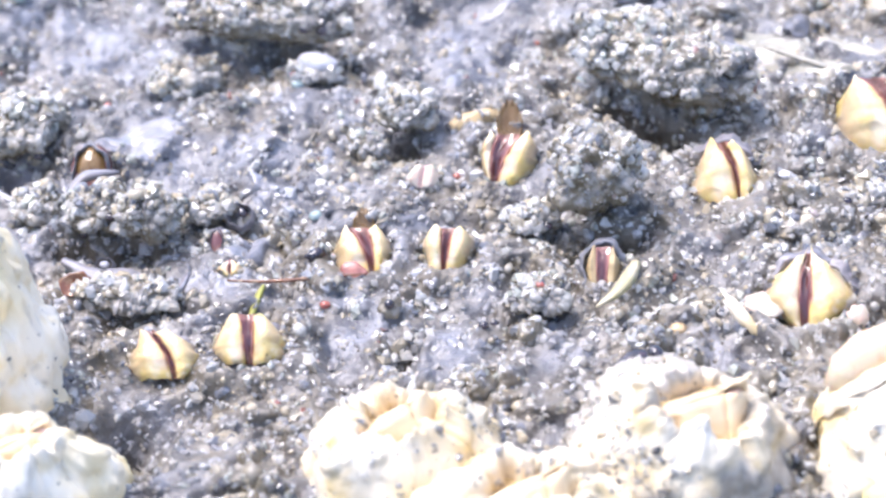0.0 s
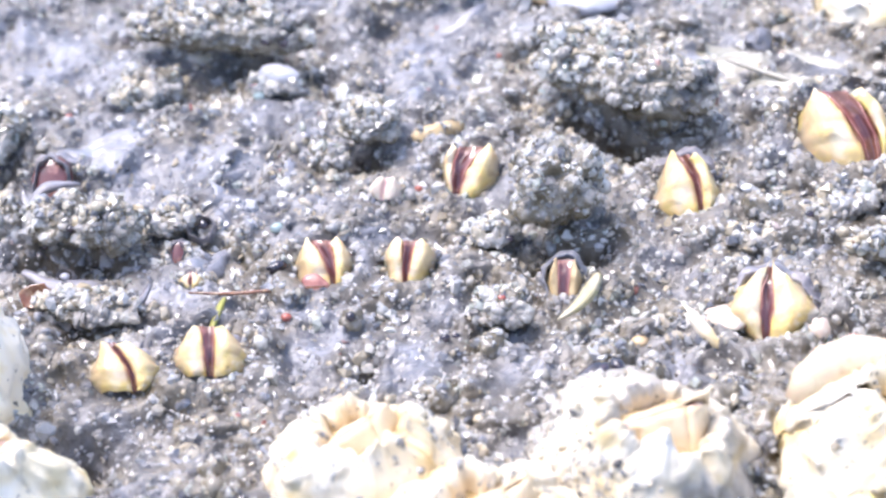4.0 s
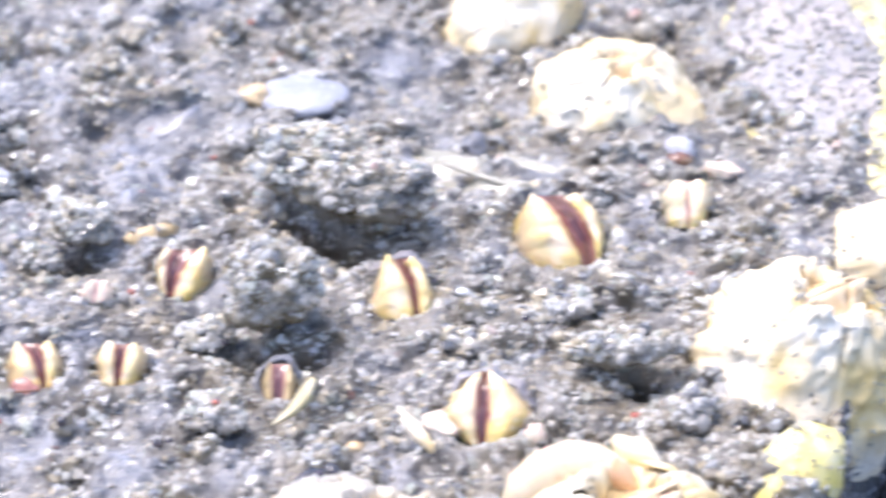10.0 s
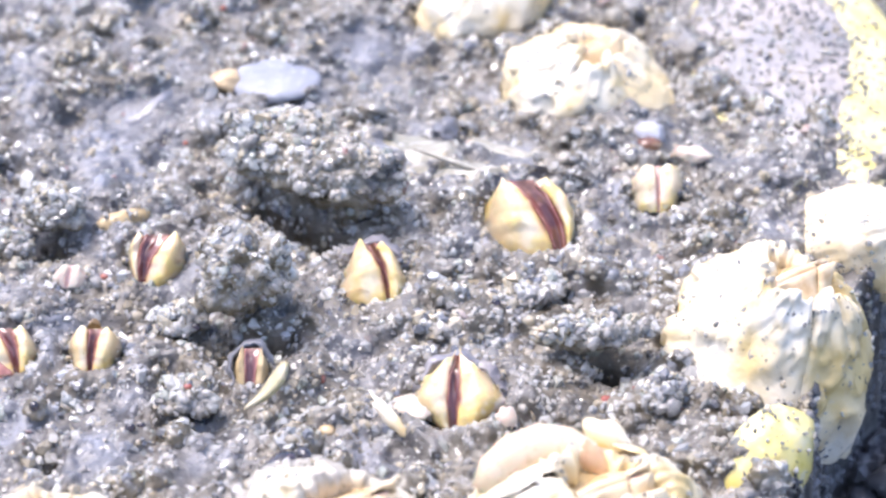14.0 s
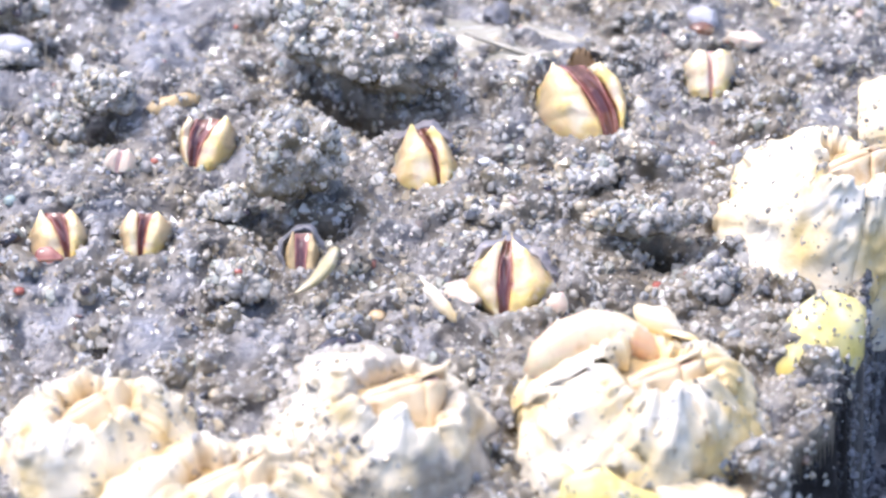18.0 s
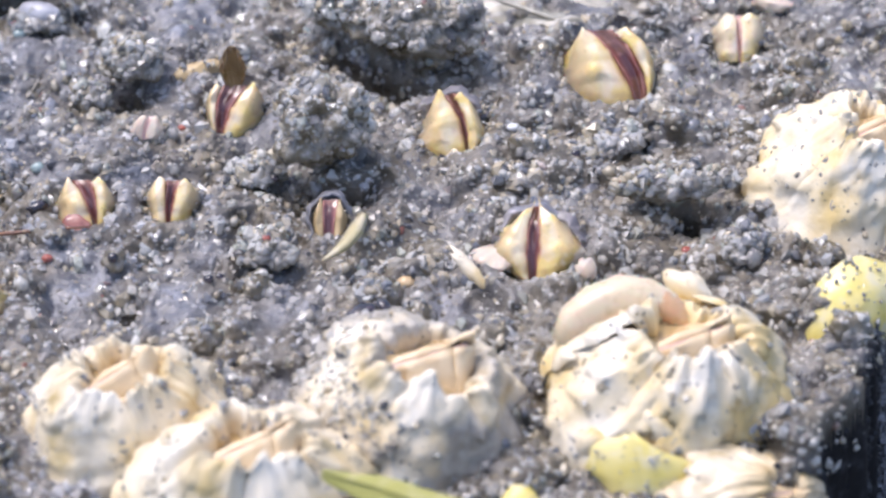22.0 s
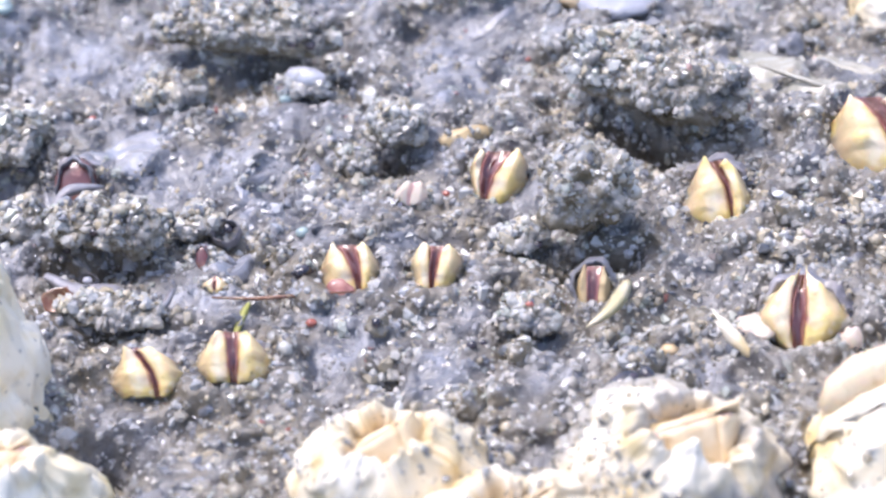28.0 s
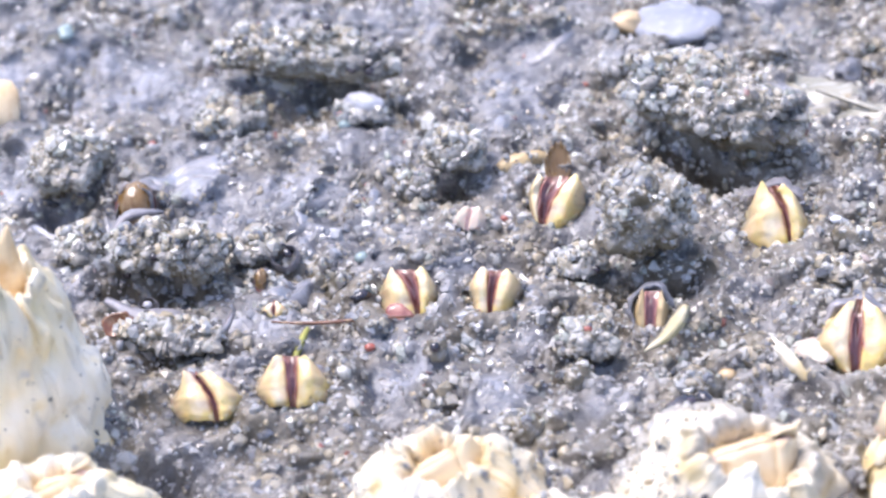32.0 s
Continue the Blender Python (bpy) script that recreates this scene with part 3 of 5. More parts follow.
def valve(w, h, d, slot, side, style, widths, n=21):
    """One half of the lid, from the slit outwards."""
    v = []
    for i in range(n):
        s = i / (n - 1)
        mid, g = slit(s, w, *slot, style)
        edge = mid * side + g
        out = max(outline(s, w, style, *widths), edge + (0.08 if style != "diamond" else 0.015) * w)
        out *= 1 + 0.13 * fbm((s * 2.6, side * 2.0 + w, h), 3)
        y = h * (s - 0.5)
        dome = (0.35 if style != "diamond" else 0.12) + 0.65 * math.sin(math.pi * (0.06 + (0.88 if style == "diamond" else 0.66) * s)) ** 0.6
        row = [(edge + 0.02 * w, -0.6 * d), (edge + 0.01 * w, 0.5 * d * dome), (edge, 0.90 * d * dome)]
        for a in (0.10, 0.27, 0.43, 0.53, 0.70, 0.86, 1.0):
            z = d * dome * min(0.93 + 0.16 * a, 1.55 - 1.05 * a, 2.45 - 2.35 * a)
            row.append((edge + (out - edge) * a, z))
        row += [(out * 1.02, -0.35 * d), (out * 1.02, -0.9 * d)]
        for k, (x, z) in enumerate(row):
            a = max(0.0, min(1.0, (k - 2) / 7))
            lift = 0.0
            if style != "diamond":
                horn = math.exp(-((a - 0.46 - 0.12 * side * math.sin(w * 5)) / 0.30) ** 2)
                lift = 0.055 * h * max(0, s - 0.55) / 0.45 * horn - 0.20 * h * s * s * a * a
            if style != "diamond" and s > 0.78 and k < 5:
                lift -= 0.13 * h * ((s - 0.78) / 0.22) ** 2 * (1 - 0.2 * k)
            j = 0.12 * d * fbm((x * 0.8 + side * 7, y * 0.9, d * 5 + z), 3) + 0.008 * d * math.sin(y * 22 / h * 2 + a * 3)
            v.append((side * x, y + lift + 0.07 * h * fbm((x, s * 3, side * 3.3 + w), 3), z + j))
    f = grid_faces(n, 12)
    if side < 0:
        f = [q[::-1] for q in f]
    return v, f


def across_valve(n=21):
    return [max(0.0, min(1.0, (k - 2) / 7)) for i in range(n) for k in range(12)]


def slit_flesh(w, h, d, slot, style, seed, n=19, m=11):
    """Folded flesh that fills the slit below the plates' edges."""
    v = []
    for i in range(n):
        s = i / (n - 1)
        mid, g = slit(s, w, *slot, style)
        dome = (0.35 if style != "diamond" else 0.12) + 0.65 * math.sin(math.pi * (0.06 + (0.88 if style == "diamond" else 0.66) * s)) ** 0.6
        for k in range(m):
            q = k / (m - 1) * 2 - 1
            fold = 0.05 * math.cos(q * 4.0 + seed + 2.5 * s) + 0.14 * fbm((q * 1.6 + seed, s * 2.2, seed), 3)
            z = d * dome * (0.78 + fold - 0.12 * (1 - q * q)) if abs(q) < 0.95 else -0.4 * d
            v.append((mid + q * (g + 0.04 * w), h * (s - 0.5) * (0.98 if style != "diamond" else 0.88), z))
    return v, [q[::-1] for q in grid_faces(n, m)]


def fan(w, h):
    """The feathered legs, a cupped fan of ribs on a thin web."""
    v, f = [], []
    nu, nv = 13, 9
    for i in range(nu):
        u = i / (nu - 1) * 2 - 1
        for j in range(nv):
            r = j / (nv - 1)
            ang = u * 0.75 * (0.35 + 0.65 * r)
            reach = h * r * (1 - 0.28 * u * u)
            rib = 0.05 * w * (1 if i % 2 else -1) * r
            v.append((math.sin(ang) * w * (0.25 + 0.6 * r * (1.5 - r)), reach * math.cos(ang * 0.7), 0.55 * h * r * r - 0.25 * w * u * u * r + rib))
    k = len(v)
    v += [(x * 0.94, y * 0.97, z - 0.12) for x, y, z in v]
    g = grid_faces(nu, nv)
    f = g + [tuple(q + k for q in t[::-1]) for t in g]
    for i in range(nu - 1):
        a, b = i * nv + nv - 1, (i + 1) * nv + nv - 1
        f.append((a, b, b + k, a + k))
    for j in range(nv - 1):
        f.append((j, j + 1, j + 1 + k, j + k))
        a = (nu - 1) * nv + j
        f.append((a + 1, a, a + k, a + 1 + k))
    return v, f


def collar(w, h, seed, z=0.0, start=0.0, sweep=2 * math.pi, lip=0.45, n=36):
    """A soft skin that rises out of the silt to an uneven lip round a hole."""
    v = []
    for i in range(n + 1):
        a = start + sweep * i / n
        fade = min(1.0, 5 * min(i, n - i) / n) if sweep < 6.2 else 1.0
        k = 1 + 0.16 * fbm((math.cos(a) * 1.4 + seed, math.sin(a) * 1.4, seed), 3)
        up = fade * (0.8 + 0.5 * fbm((math.cos(a) * 2 + seed, math.sin(a) * 2, 3 + seed), 2))
        for r, q in ((1.26, -1.4), (1.18, -0.4), (1.11, 0.35), (1.06, 0.82), (1.015, 1.0), (0.97, 0.85), (0.93, 0.2), (0.90, -1.6)):
            j = 0.06 * fbm((math.cos(a) * 5 * r, math.sin(a) * 5 * r, seed), 2)
            v.append((math.cos(a) * w * (r + j) * k, math.sin(a) * h * (r + j) * k, z + lip * q * up - (1 - fade) * 0.4))
    return v, grid_faces(n + 1, 8)


def skirt(w, h, d, seed, n=40):
    """The low outer wall round the lid, half buried."""
    v = []
    for i in range(n):
        a = 2 * math.pi * i / n
        k = 1 + 0.06 * math.sin(9 * a + seed) + 0.08 * fbm((math.cos(a) * 2, math.sin(a) * 2, seed), 2)
        for rr, z in ((0.40, -0.9 * d), (0.45, -0.5 * d), (0.48, -0.5 * d), (0.54, -0.75 * d), (0.60, -1.2 * d)):
            v.append((math.cos(a) * w * rr * k, math.sin(a) * h * rr * k, z))
    return v, grid_faces(n, 5, True)


BARNACLES = {}
LABELS = {
    "fork": "small cream barnacle with dark maroon slit, sunk in sand",
    "diamond": "small yellow-cream barnacle with pointed lid and brown slit",
    "pale": "small pale cream barnacle, nearly shut, in silt",
    "hood": "small hooded barnacle with lilac skin and brown fan",
}


def small_barnacle(key, x, y, z, w, h, d, xb, xt, gb, gt, style, foot=0.7, middle=1.0, head=0.8):
    slot = (xb, xt, gb, gt)
    b = thing("barnacle", x, y, z, 38, 0, 0, LABELS[style], "barnacle", "small barnacles in the sand")
    seed = w * 3.7 + x
    # the cave lid gets a darker tan that paints in its pocket's shade
    mat = M_FILM if style == "hood" else M_TANWALL if key == "cave" else M_PLATE_GREY if key == "pink" else M_PLATE_PALE if style == "pale" else M_PLATE
    if style == "hood":
        mantle = blob(w * 0.36, h * 0.46, d * 0.35, 3, 0.06, 0.8, seed)
    else:
        mantle = slit_flesh(w, h, d, slot, style, seed)
    made = {"thing": b, "size": (w, h, d)}
    part("mantle", mantle, M_LIP_PALE if style == "pale" else M_MANTLE, b, "dark wet maroon flesh in the slit" if style != "pale" else "pale pink flesh in the slit",
         across=[k / 10 for i in range(19) for k in range(11)] if style != "hood" else [0.4] * len(mantle[0]))
    if style != "hood":
        made["valves"] = [part("valve", valve(w, h, d, slot, s, style, (foot, middle, head)), mat, b, across=across_valve()) for s in (-1, 1)]
        for s in (-0.86, 0.86):
            pts, rad = [], []
            for q in np.linspace(0.04, 0.96, 13):
                mid, g = slit(q, w, *slot, style)
                dome = (0.35 if style != "diamond" else 0.12) + 0.65 * math.sin(math.pi * (0.06 + (0.88 if style == "diamond" else 0.66) * q)) ** 0.6
                pts.append((mid + s * g + 0.03 * w * fbm((q * 3, seed, s), 2), h * (q - 0.5) * 0.94, d * 0.84 * dome))
                rad.append(max(0.04, g * 0.16) * (0.4 + 0.6 * math.sin(math.pi * (0.1 + 0.8 * q))))
            part("lip", tube(pts, rad, 7), M_LIP_PALE if style == "pale" else M_LIP, b)
        part("wall", skirt(w, h, d, seed), M_FILM, b, "low grey outer wall")
    else:
        part("hood", collar(w * 0.30, h * 0.40, seed, 0.1 * d, lip=0.20 * w), M_SKIN, b, "lilac-grey wet skin round the hole")
        part("wall", skirt(w, h, d, seed), M_FILM, b, "grey skin-covered wall")
    if style != "pale" or key == "pink":
        k = {"large": 0.6, "diamond": 0.5, "ridge_foot": 0.55, "twin": 0.55, "pink": 0.6, "flap": 0.75}.get(key, 1.0)
        fw, fh = (w * 0.62 * k ** 0.5, h * 1.02 * k) if style != "hood" else (w * 0.50, h * 0.75)
        made["cirri"] = part("cirri", fan(fw, fh) if style != "hood" else blob(w * 0.30, h * 0.36, d * 0.8, 4, 0.04, 1.0, seed, knob=0.08, pitch=0.4), M_CIRRI, b,
                             "brown feathery fan of legs" if style != "hood" else "brown rounded bundle of legs")
        made["cirri"].matrix_basis = pose(0, 0, -d * 0.7 * MM, -70 if style != "hood" else 0, 0, 0)
    ring_rng = np.random.default_rng(int(abs(seed) * 100))
    turn, far = ring_rng.uniform(-3.9, 0.75, 170), ring_rng.uniform(0.84, 1.35, 170)
    grit = np.stack([np.cos(turn) * w * 0.5 * far, np.sin(turn) * h * 0.5 * far, d * (ring_rng.uniform(-0.35, 0.25, 170) - 0.5 * (far - 0.84))], 1)
    ob = new("sand_ring", scatter_grains("sand_ring", grit, ring_rng.uniform(0.10, 0.30, 170), ring_rng))
    ob.parent = b
    tagged(ob, "grey sand grains banked against the wall", kind="stuff")
    BARNACLES[key] = made
    return b


for key, values in SMALL.items():
    small_barnacle(key, *values)

cave = BARNACLES["cave"]["thing"]
part("membrane", collar(1.5, 1.85, 4.0, 0.5, radians(15), radians(260), 0.5), M_SKIN, cave, "grey wet skin arching round the lid")
upper = BARNACLES["upper"]["thing"]
part("membrane", collar(2.1, 1.9, 9.0, 0.0, radians(185), radians(130), 0.35), M_FILM, upper, "lilac wet skin below the lid")
diamond = BARNACLES["diamond"]["thing"]
part("membrane", collar(2.9, 2.6, 2.0, -0.1, radians(-50), radians(110), 0.4), M_FILM, diamond, "grey wet skin round the wall")
foot = BARNACLES["ridge_foot"]["thing"]
part("membrane", collar(2.5, 2.6, 6.0, -0.1, radians(20), radians(130), 0.4), M_FILM, foot, "grey wet skin above the lid")
flap = BARNACLES["flap"]["thing"]
part("flap", blob(1.25, 0.9, 0.28, 3, 0.25, 1, 5), M_LIP, flap, "pink fleshy flap below the slit", at=(-0.3, -2.0, 1.7, 0, 0, -40))


# ---- big barnacles ----
def cup(a, b, depth, thick, bend, seed, n=20, m=9, ragged=0.30):
    """A curved shell flake with thickness."""
    v = []
    for side in (1, -1):
        for i in range(n):
            t = 2 * math.pi * i / n
            for j in range(m):
                r = j / (m - 1)
                k = 1 + ragged * fbm((math.cos(t) * 1.6 + seed, math.sin(t) * 1.6, seed), 3) * r
                z = depth * (1 - r * r) + bend * (r * math.cos(t)) ** 2 + side * thick * (1 - 0.7 * r ** 4) + 0.05 * depth * fbm((t, r * 3, seed), 2)
                v.append((math.cos(t) * a * r * k, math.sin(t) * b * r * k, z))
    g = grid_faces(n, m, True)
    k = n * m
    f = g + [tuple(q + k for q in t[::-1]) for t in g]
    for i in range(n):
        p, q = i * m + m - 1, ((i + 1) % n) * m + m - 1
        f.append((p, q, q + k, p + k))
    return v, f


def wall_plate(rx, ry, H, t0, t1, top, seed, folds, lean):
    """One thick, torn plate of the dome, from its buried foot to its broken rim and back down inside."""
    nu, nv, v = 30, 26, []
    rng = random.Random(seed * 31 + t0)
    out, peak, tip = rng.uniform(-0.02, 0.05), rng.uniform(0.86, 1.10), rng.uniform(0.3, 0.7)
    for i in range(nu):
        q = i / (nu - 1)
        joint = math.exp(-(min(q, 1 - q) / 0.05) ** 2)
        for k in range(nv):
            s = max(-0.12, min(1.0, (k - 2) / (nv - 6)))
            a = t0 + (t1 - t0) * (0.5 + (q - 0.5) * (1.06 - 0.10 * s))
            ca, sa = math.cos(a), math.sin(a)
            P = Vector((ca * rx / 3.0 + seed * 3, sa * ry / 3.0, s * H / 2.6))
            d = noise.voronoi(P + Vector((0.4 * fbm(P, 2), 0.4 * fbm(P + Vector((7, 0, 0)), 2), 0)))[0]
            near = noise.voronoi(P * 0.8 + Vector((0.3 * fbm(P * 2, 2), 0.3 * fbm(P * 2 + Vector((0, 9, 0)), 2), seed)))[1][0]
            facet = min(0.4, d[1] - d[0]) + 0.55 * noise.cell(near * 37.0)
            shelf = (s * 3.2 + 0.8 * fbm((ca * 2 + seed, sa * 2, seed), 2)) % 1.0
            fold = abs(math.sin(a * folds + 2.2 * fbm((ca * 2, sa * 2 + seed, s), 2))) ** 0.7
            patch = min(1.0, max(0.0, 0.5 + 1.6 * fbm((ca * 1.3 + seed, sa * 1.3, s + 5), 2)))
            r = 1 - (1 - top) * max(0.0, s) ** 1.55 + 0.10 * max(0.0, 0.1 - s)
            r += out + 0.15 * fbm((ca * 1.1 + seed, sa * 1.1, s * 1.3), 2) + 0.09 * (facet - 0.3) - 0.035 * shelf * (1 - 0.5 * patch) + 0.035 * patch * fold * math.sin(math.pi * min(1, max(0, s))) - 0.05 * joint * (0.4 + 0.6 * max(0.0, s))
            edge = peak * (1 - 0.22 * abs(q - tip) ** 1.3 - 0.08 * joint) + 0.13 * min(1.0, 7 / H) * fbm((ca * 4 + seed, sa * 4, seed), 3)
            z = H * s * (1 + (edge - 1) * max(0.0, s) ** 2) * (1 - lean * math.cos(a - 1.2))
            z += 0.03 * H * fbm((ca * 5 + seed, sa * 5, s * 3), 2)
            inner = k - (nv - 4)
            if inner > 0:
                r -= (0.0, 0.035, 0.11, 0.16)[inner]
                z -= H * (0.0, -0.01, 0.10, 0.34)[inner]
            if k < 2:
                z -= 0.25 * H * (2 - k)
            v.append((ca * rx * r, sa * ry * r, z))
    return v, grid_faces(nu, nv)


def slab(corners, thick, bulge, seed, nu=9, nv=8):
    """A thick, slightly curved four-cornered plate with growth lines; corners: foot, foot, top, top."""
    A, B, C, D = (Vector(p) for p in corners)
    up = (B - A).cross(D - A).normalized()
    if up.z < 0:
        up = -up
    v = []
    for side in (1, 0):
        for i in range(nu):
            u = i / (nu - 1)
            for k in range(nv):
                w = k / (nv - 1)
                p = A.lerp(B, u).lerp(D.lerp(C, u), w)
                rise = bulge * 4 * u * (1 - u) * (0.3 + 0.7 * w) + 0.05 * math.sin(w * 26 + 3 * fbm((u * 2, w, seed), 2)) + 0.18 * fbm((u * 2.5, w * 2.5, seed), 3)
                v.append((p + up * (rise * side - thick * (1 - side)) + 0.12 * Vector((fbm((u * 3, w * 3, seed + 1), 2), fbm((u * 3, w * 3, seed + 2), 2), 0)))[:])
    g, k = grid_faces(nu, nv), nu * nv
    flip = (Vector(v[nv]) - Vector(v[0])).cross(Vector(v[1]) - Vector(v[0])).dot(up) < 0
    f = [t[::-1] for t in g] + [tuple(q + k for q in t) for t in g]
    rim = [i * nv for i in range(nu)] + [(nu - 1) * nv + j for j in range(1, nv)] + [i * nv + nv - 1 for i in range(nu - 2, -1, -1)] + [j for j in range(nv - 2, 0, -1)]
    f += [(a, b, b + k, a + k) for a, b in zip(rim, rim[1:] + rim[:1])]
    return v, [t[::-1] for t in f] if not flip else f


def lid_plates(ob, rx, ry, z0, z1, turn, seed):
    """Two broad and two pointed lid plates that meet along a seam."""
    e, n = Vector((math.cos(turn), math.sin(turn), 0)), Vector((-math.sin(turn), math.cos(turn), 0))

    def at(p, q, z):
        w = e * p + n * q
        return (w.x * rx, w.y * ry, z0 + (z1 - z0) * z)
    for side in (-1, 1):
        tall = 1.15 + 0.3 * math.sin(seed * 3 + side)
        part("lid_plate", slab([at(-1.0, side * 0.25, -0.2), at(0.40, side * 0.98, -0.2), at(0.32, side * 0.05, 0.95), at(-0.85, side * 0.03, 0.35)], 0.25, 0.35, seed + side), M_LIDTAN, ob, "cream-tan lid plate")
        part("lid_plate", slab([at(0.36, side * 1.02, -0.2), at(1.0, side * 0.15, -0.1), at(0.72, side * 0.07, tall), at(0.36, side * 0.08, 1.02)], 0.25, 0.22, seed + side * 2), M_LIDTAN, ob, "pointed tan lid plate")
    pts = [at(p, 0.0, 0.30 + 0.62 * (p + 0.9) / 1.4) for p in np.linspace(-0.9, 0.62, 10)]
    part("seam", tube(pts, 0.16, 6), M_LIP_PALE, ob, "thin pink seam between the lid plates")


def shards(ob, a, b, H, top, count, seed, mat):
    """Thin broken layers that lie on the wall like scales."""
    rng = random.Random(seed)
    for k in range(count):
        t, s = rng.uniform(0, 2 * math.pi), rng.uniform(0.12, 0.85)
        r = 0.985 - (1 - top) * s ** 1.55
        vf = cup(rng.uniform(0.9, 2.0), rng.uniform(0.8, 1.7), rng.uniform(0.3, 0.7), 0.12, -0.3, seed + k, 16, 6, 0.5)
        ob_part = part("shell_layer", vf, mat, ob)
        m = Matrix.Rotation(t, 4, "Z") @ Matrix.Translation((a * r * MM, 0, H * s * 0.95 * MM)) @ Matrix.Rotation(radians(rng.uniform(38, 66)), 4, "Y") @ Matrix.Rotation(rng.uniform(0, 6), 4, "Z")
        m.translation = (math.cos(t) * a * r * MM, math.sin(t) * b * r * MM, H * s * 0.95 * MM)
        ob_part.matrix_basis = m


def big_barnacle(x, y, z, rx, ry, rz, a, b, H, top, seed, mat, label, sand=0, keep=None, lid=1.0, folds=4, layers=0, lean=0.10, facing=0.4):
    ob = thing("large_barnacle", x, y, z, rx, ry, rz, label, "barnacle", "large barnacles")
    rng = np.random.default_rng(int(seed * 10))
    start = seed % 1.0
    core = blob(a * 0.80, b * 0.80, H * 0.74, 4, 0.06, 1, seed)
    part("inner_wall", core, M_TANWALL, ob, "stained tan inner shell in the joints")
    cuts = np.cumsum(rng.uniform(0.6, 1.4, 6))
    cuts = [0, *(cuts / cuts[-1] * 2 * math.pi)]
    for k in range(6):
        vf = wall_plate(a, b, H, start + cuts[k] - 0.05, start + cuts[k + 1] + 0.05, top, seed, folds, lean)
        part("wall_plate", vf, mat, ob)
        if sand:
            coat(ob, vf, sand, rng, size=(0.08, 0.30), keep=keep)
    lid_plates(ob, a * top * 0.98, b * top * 0.98, H * 0.62, H * 1.0 * lid, facing - radians(rz), seed)
    if layers:
        shards(ob, a, b, H, top, layers, seed, mat)
    return ob


def patchy(freq, bias, seed):
    return lambda p: fbm((p[0] * freq + seed, p[1] * freq, p[2] * freq), 2) + bias > 0


big_barnacle(-6.57, -21.53, -0.5, 8, 14, 10, 8.6, 7.6, 7.5, 0.46, 2.3, M_SHELL_SILT, "large cream barnacle half covered with grey sand",
             1300, lambda p: p[0] + 0.25 * p[2] < 0.4 + 2.5 * fbm((p[0] * 0.3, p[1] * 0.3, p[2] * 0.3), 3) and p[2] < 5.6)
big_barnacle(11.43, -19.54, -0.5, 10, 8, 30, 9.2, 8.2, 6.8, 0.44, 4.55, M_SHELL_WHITE, "large white and yellow barnacle at the rock's edge", 700, lambda p: fbm((p[0] * 0.6, p[1] * 0.6, 3), 3) > 0.12, folds=3, layers=9)
big_barnacle(25.83, 3.39, -1.6, 6, 14, 15, 7.6, 8.6, 8.0, 0.46, 1.4, M_SHELL_WHITE, "large ribbed white barnacle with sand specks", 420, patchy(0.5, -0.1, 8), folds=7, lid=1.05)
big_barnacle(13.41, 35.77, -0.5, 6, 6, 20, 7.2, 6.6, 4.6, 0.40, 3.2, M_SHELL, "broad cream barnacle with a closed lid", 300, patchy(0.5, -0.1, 5))
big_barnacle(5.40, 47.06, -0.5, 2, 0, 50, 6.2, 5.2, 7.0, 0.42, 5.75, M_SHELL, "tall cream barnacle with folded walls", 160, patchy(0.4, -0.1, 1))
big_barnacle(34.79, 15.75, -1.2, 15, 55, 0, 4.6, 4.6, 5.2, 0.36, 6.1, M_SHELL, "white barnacle leaning out over the edge", 420, patchy(0.5, -0.12, 2), layers=5)
big_barnacle(-25.60, -22.94, -0.5, 6, -4, 0, 7.8, 6.8, 7.0, 0.44, 7.3, M_SHELL, "large cream barnacle beside the sand", 520, patchy(0.45, -0.08, 6))
big_barnacle(-17.37, -30.60, -0.5, 6, 4, 40, 9.4, 7.8, 7.2, 0.44, 8.85, M_SHELL, "large cream barnacle near the front", 520, patchy(0.45, -0.08, 7))
big_barnacle(-59.0, -14.0, -2, 6, 2, 0, 8.0, 9.0, 18.6, 0.52, 9.4, M_CHALK, "tall cream barnacle at the rock's flank", 80, patchy(0.5, -0.3, 4))
big_barnacle(-52.39, -26.98, -0.5, 6, 4, 20, 8.0, 6.8, 8.2, 0.42, 10.2, M_CHALK, "large pale barnacle with ribbed walls", 80, patchy(0.5, -0.3, 9))
big_barnacle(16.6, -28.6, -3.4, 14, 30, 0, 7.6, 6.4, 4.6, 0.30, 11.6, M_OLDSHELL, "yellow-white barnacle under the rock's edge", 60, patchy(0.5, -0.3, 11))

# ---- the beach's and the rock's loose pieces ----
slug = thing("beige_slug", 8.1, -16.3, 4.9, label="smooth beige slug-like body on a white barnacle", category="sea slug")
part("body", tube([(-4.1, -1.6, -1.8), (-3.2, -0.7, -0.7), (-1.8, 0.2, -0.1), (0, 0.8, 0.2), (1.8, 0.7, 0.1), (3.2, 0.2, -0.3), (4.2, -0.3, -0.8)],
                  [0.9, 1.4, 1.65, 1.7, 1.6, 1.3, 0.6], 16), M_FLESH, slug)
part("head", tube([(1.9, 0.5, 0.1), (2.8, 0.25, 0.0), (3.6, -0.1, -0.3), (4.3, -0.6, -0.8), (4.7, -1.1, -1.3)], [1.1, 1.25, 1.1, 0.75, 0.3], 14), M_ORANGE, slug, "orange-brown rounded end")


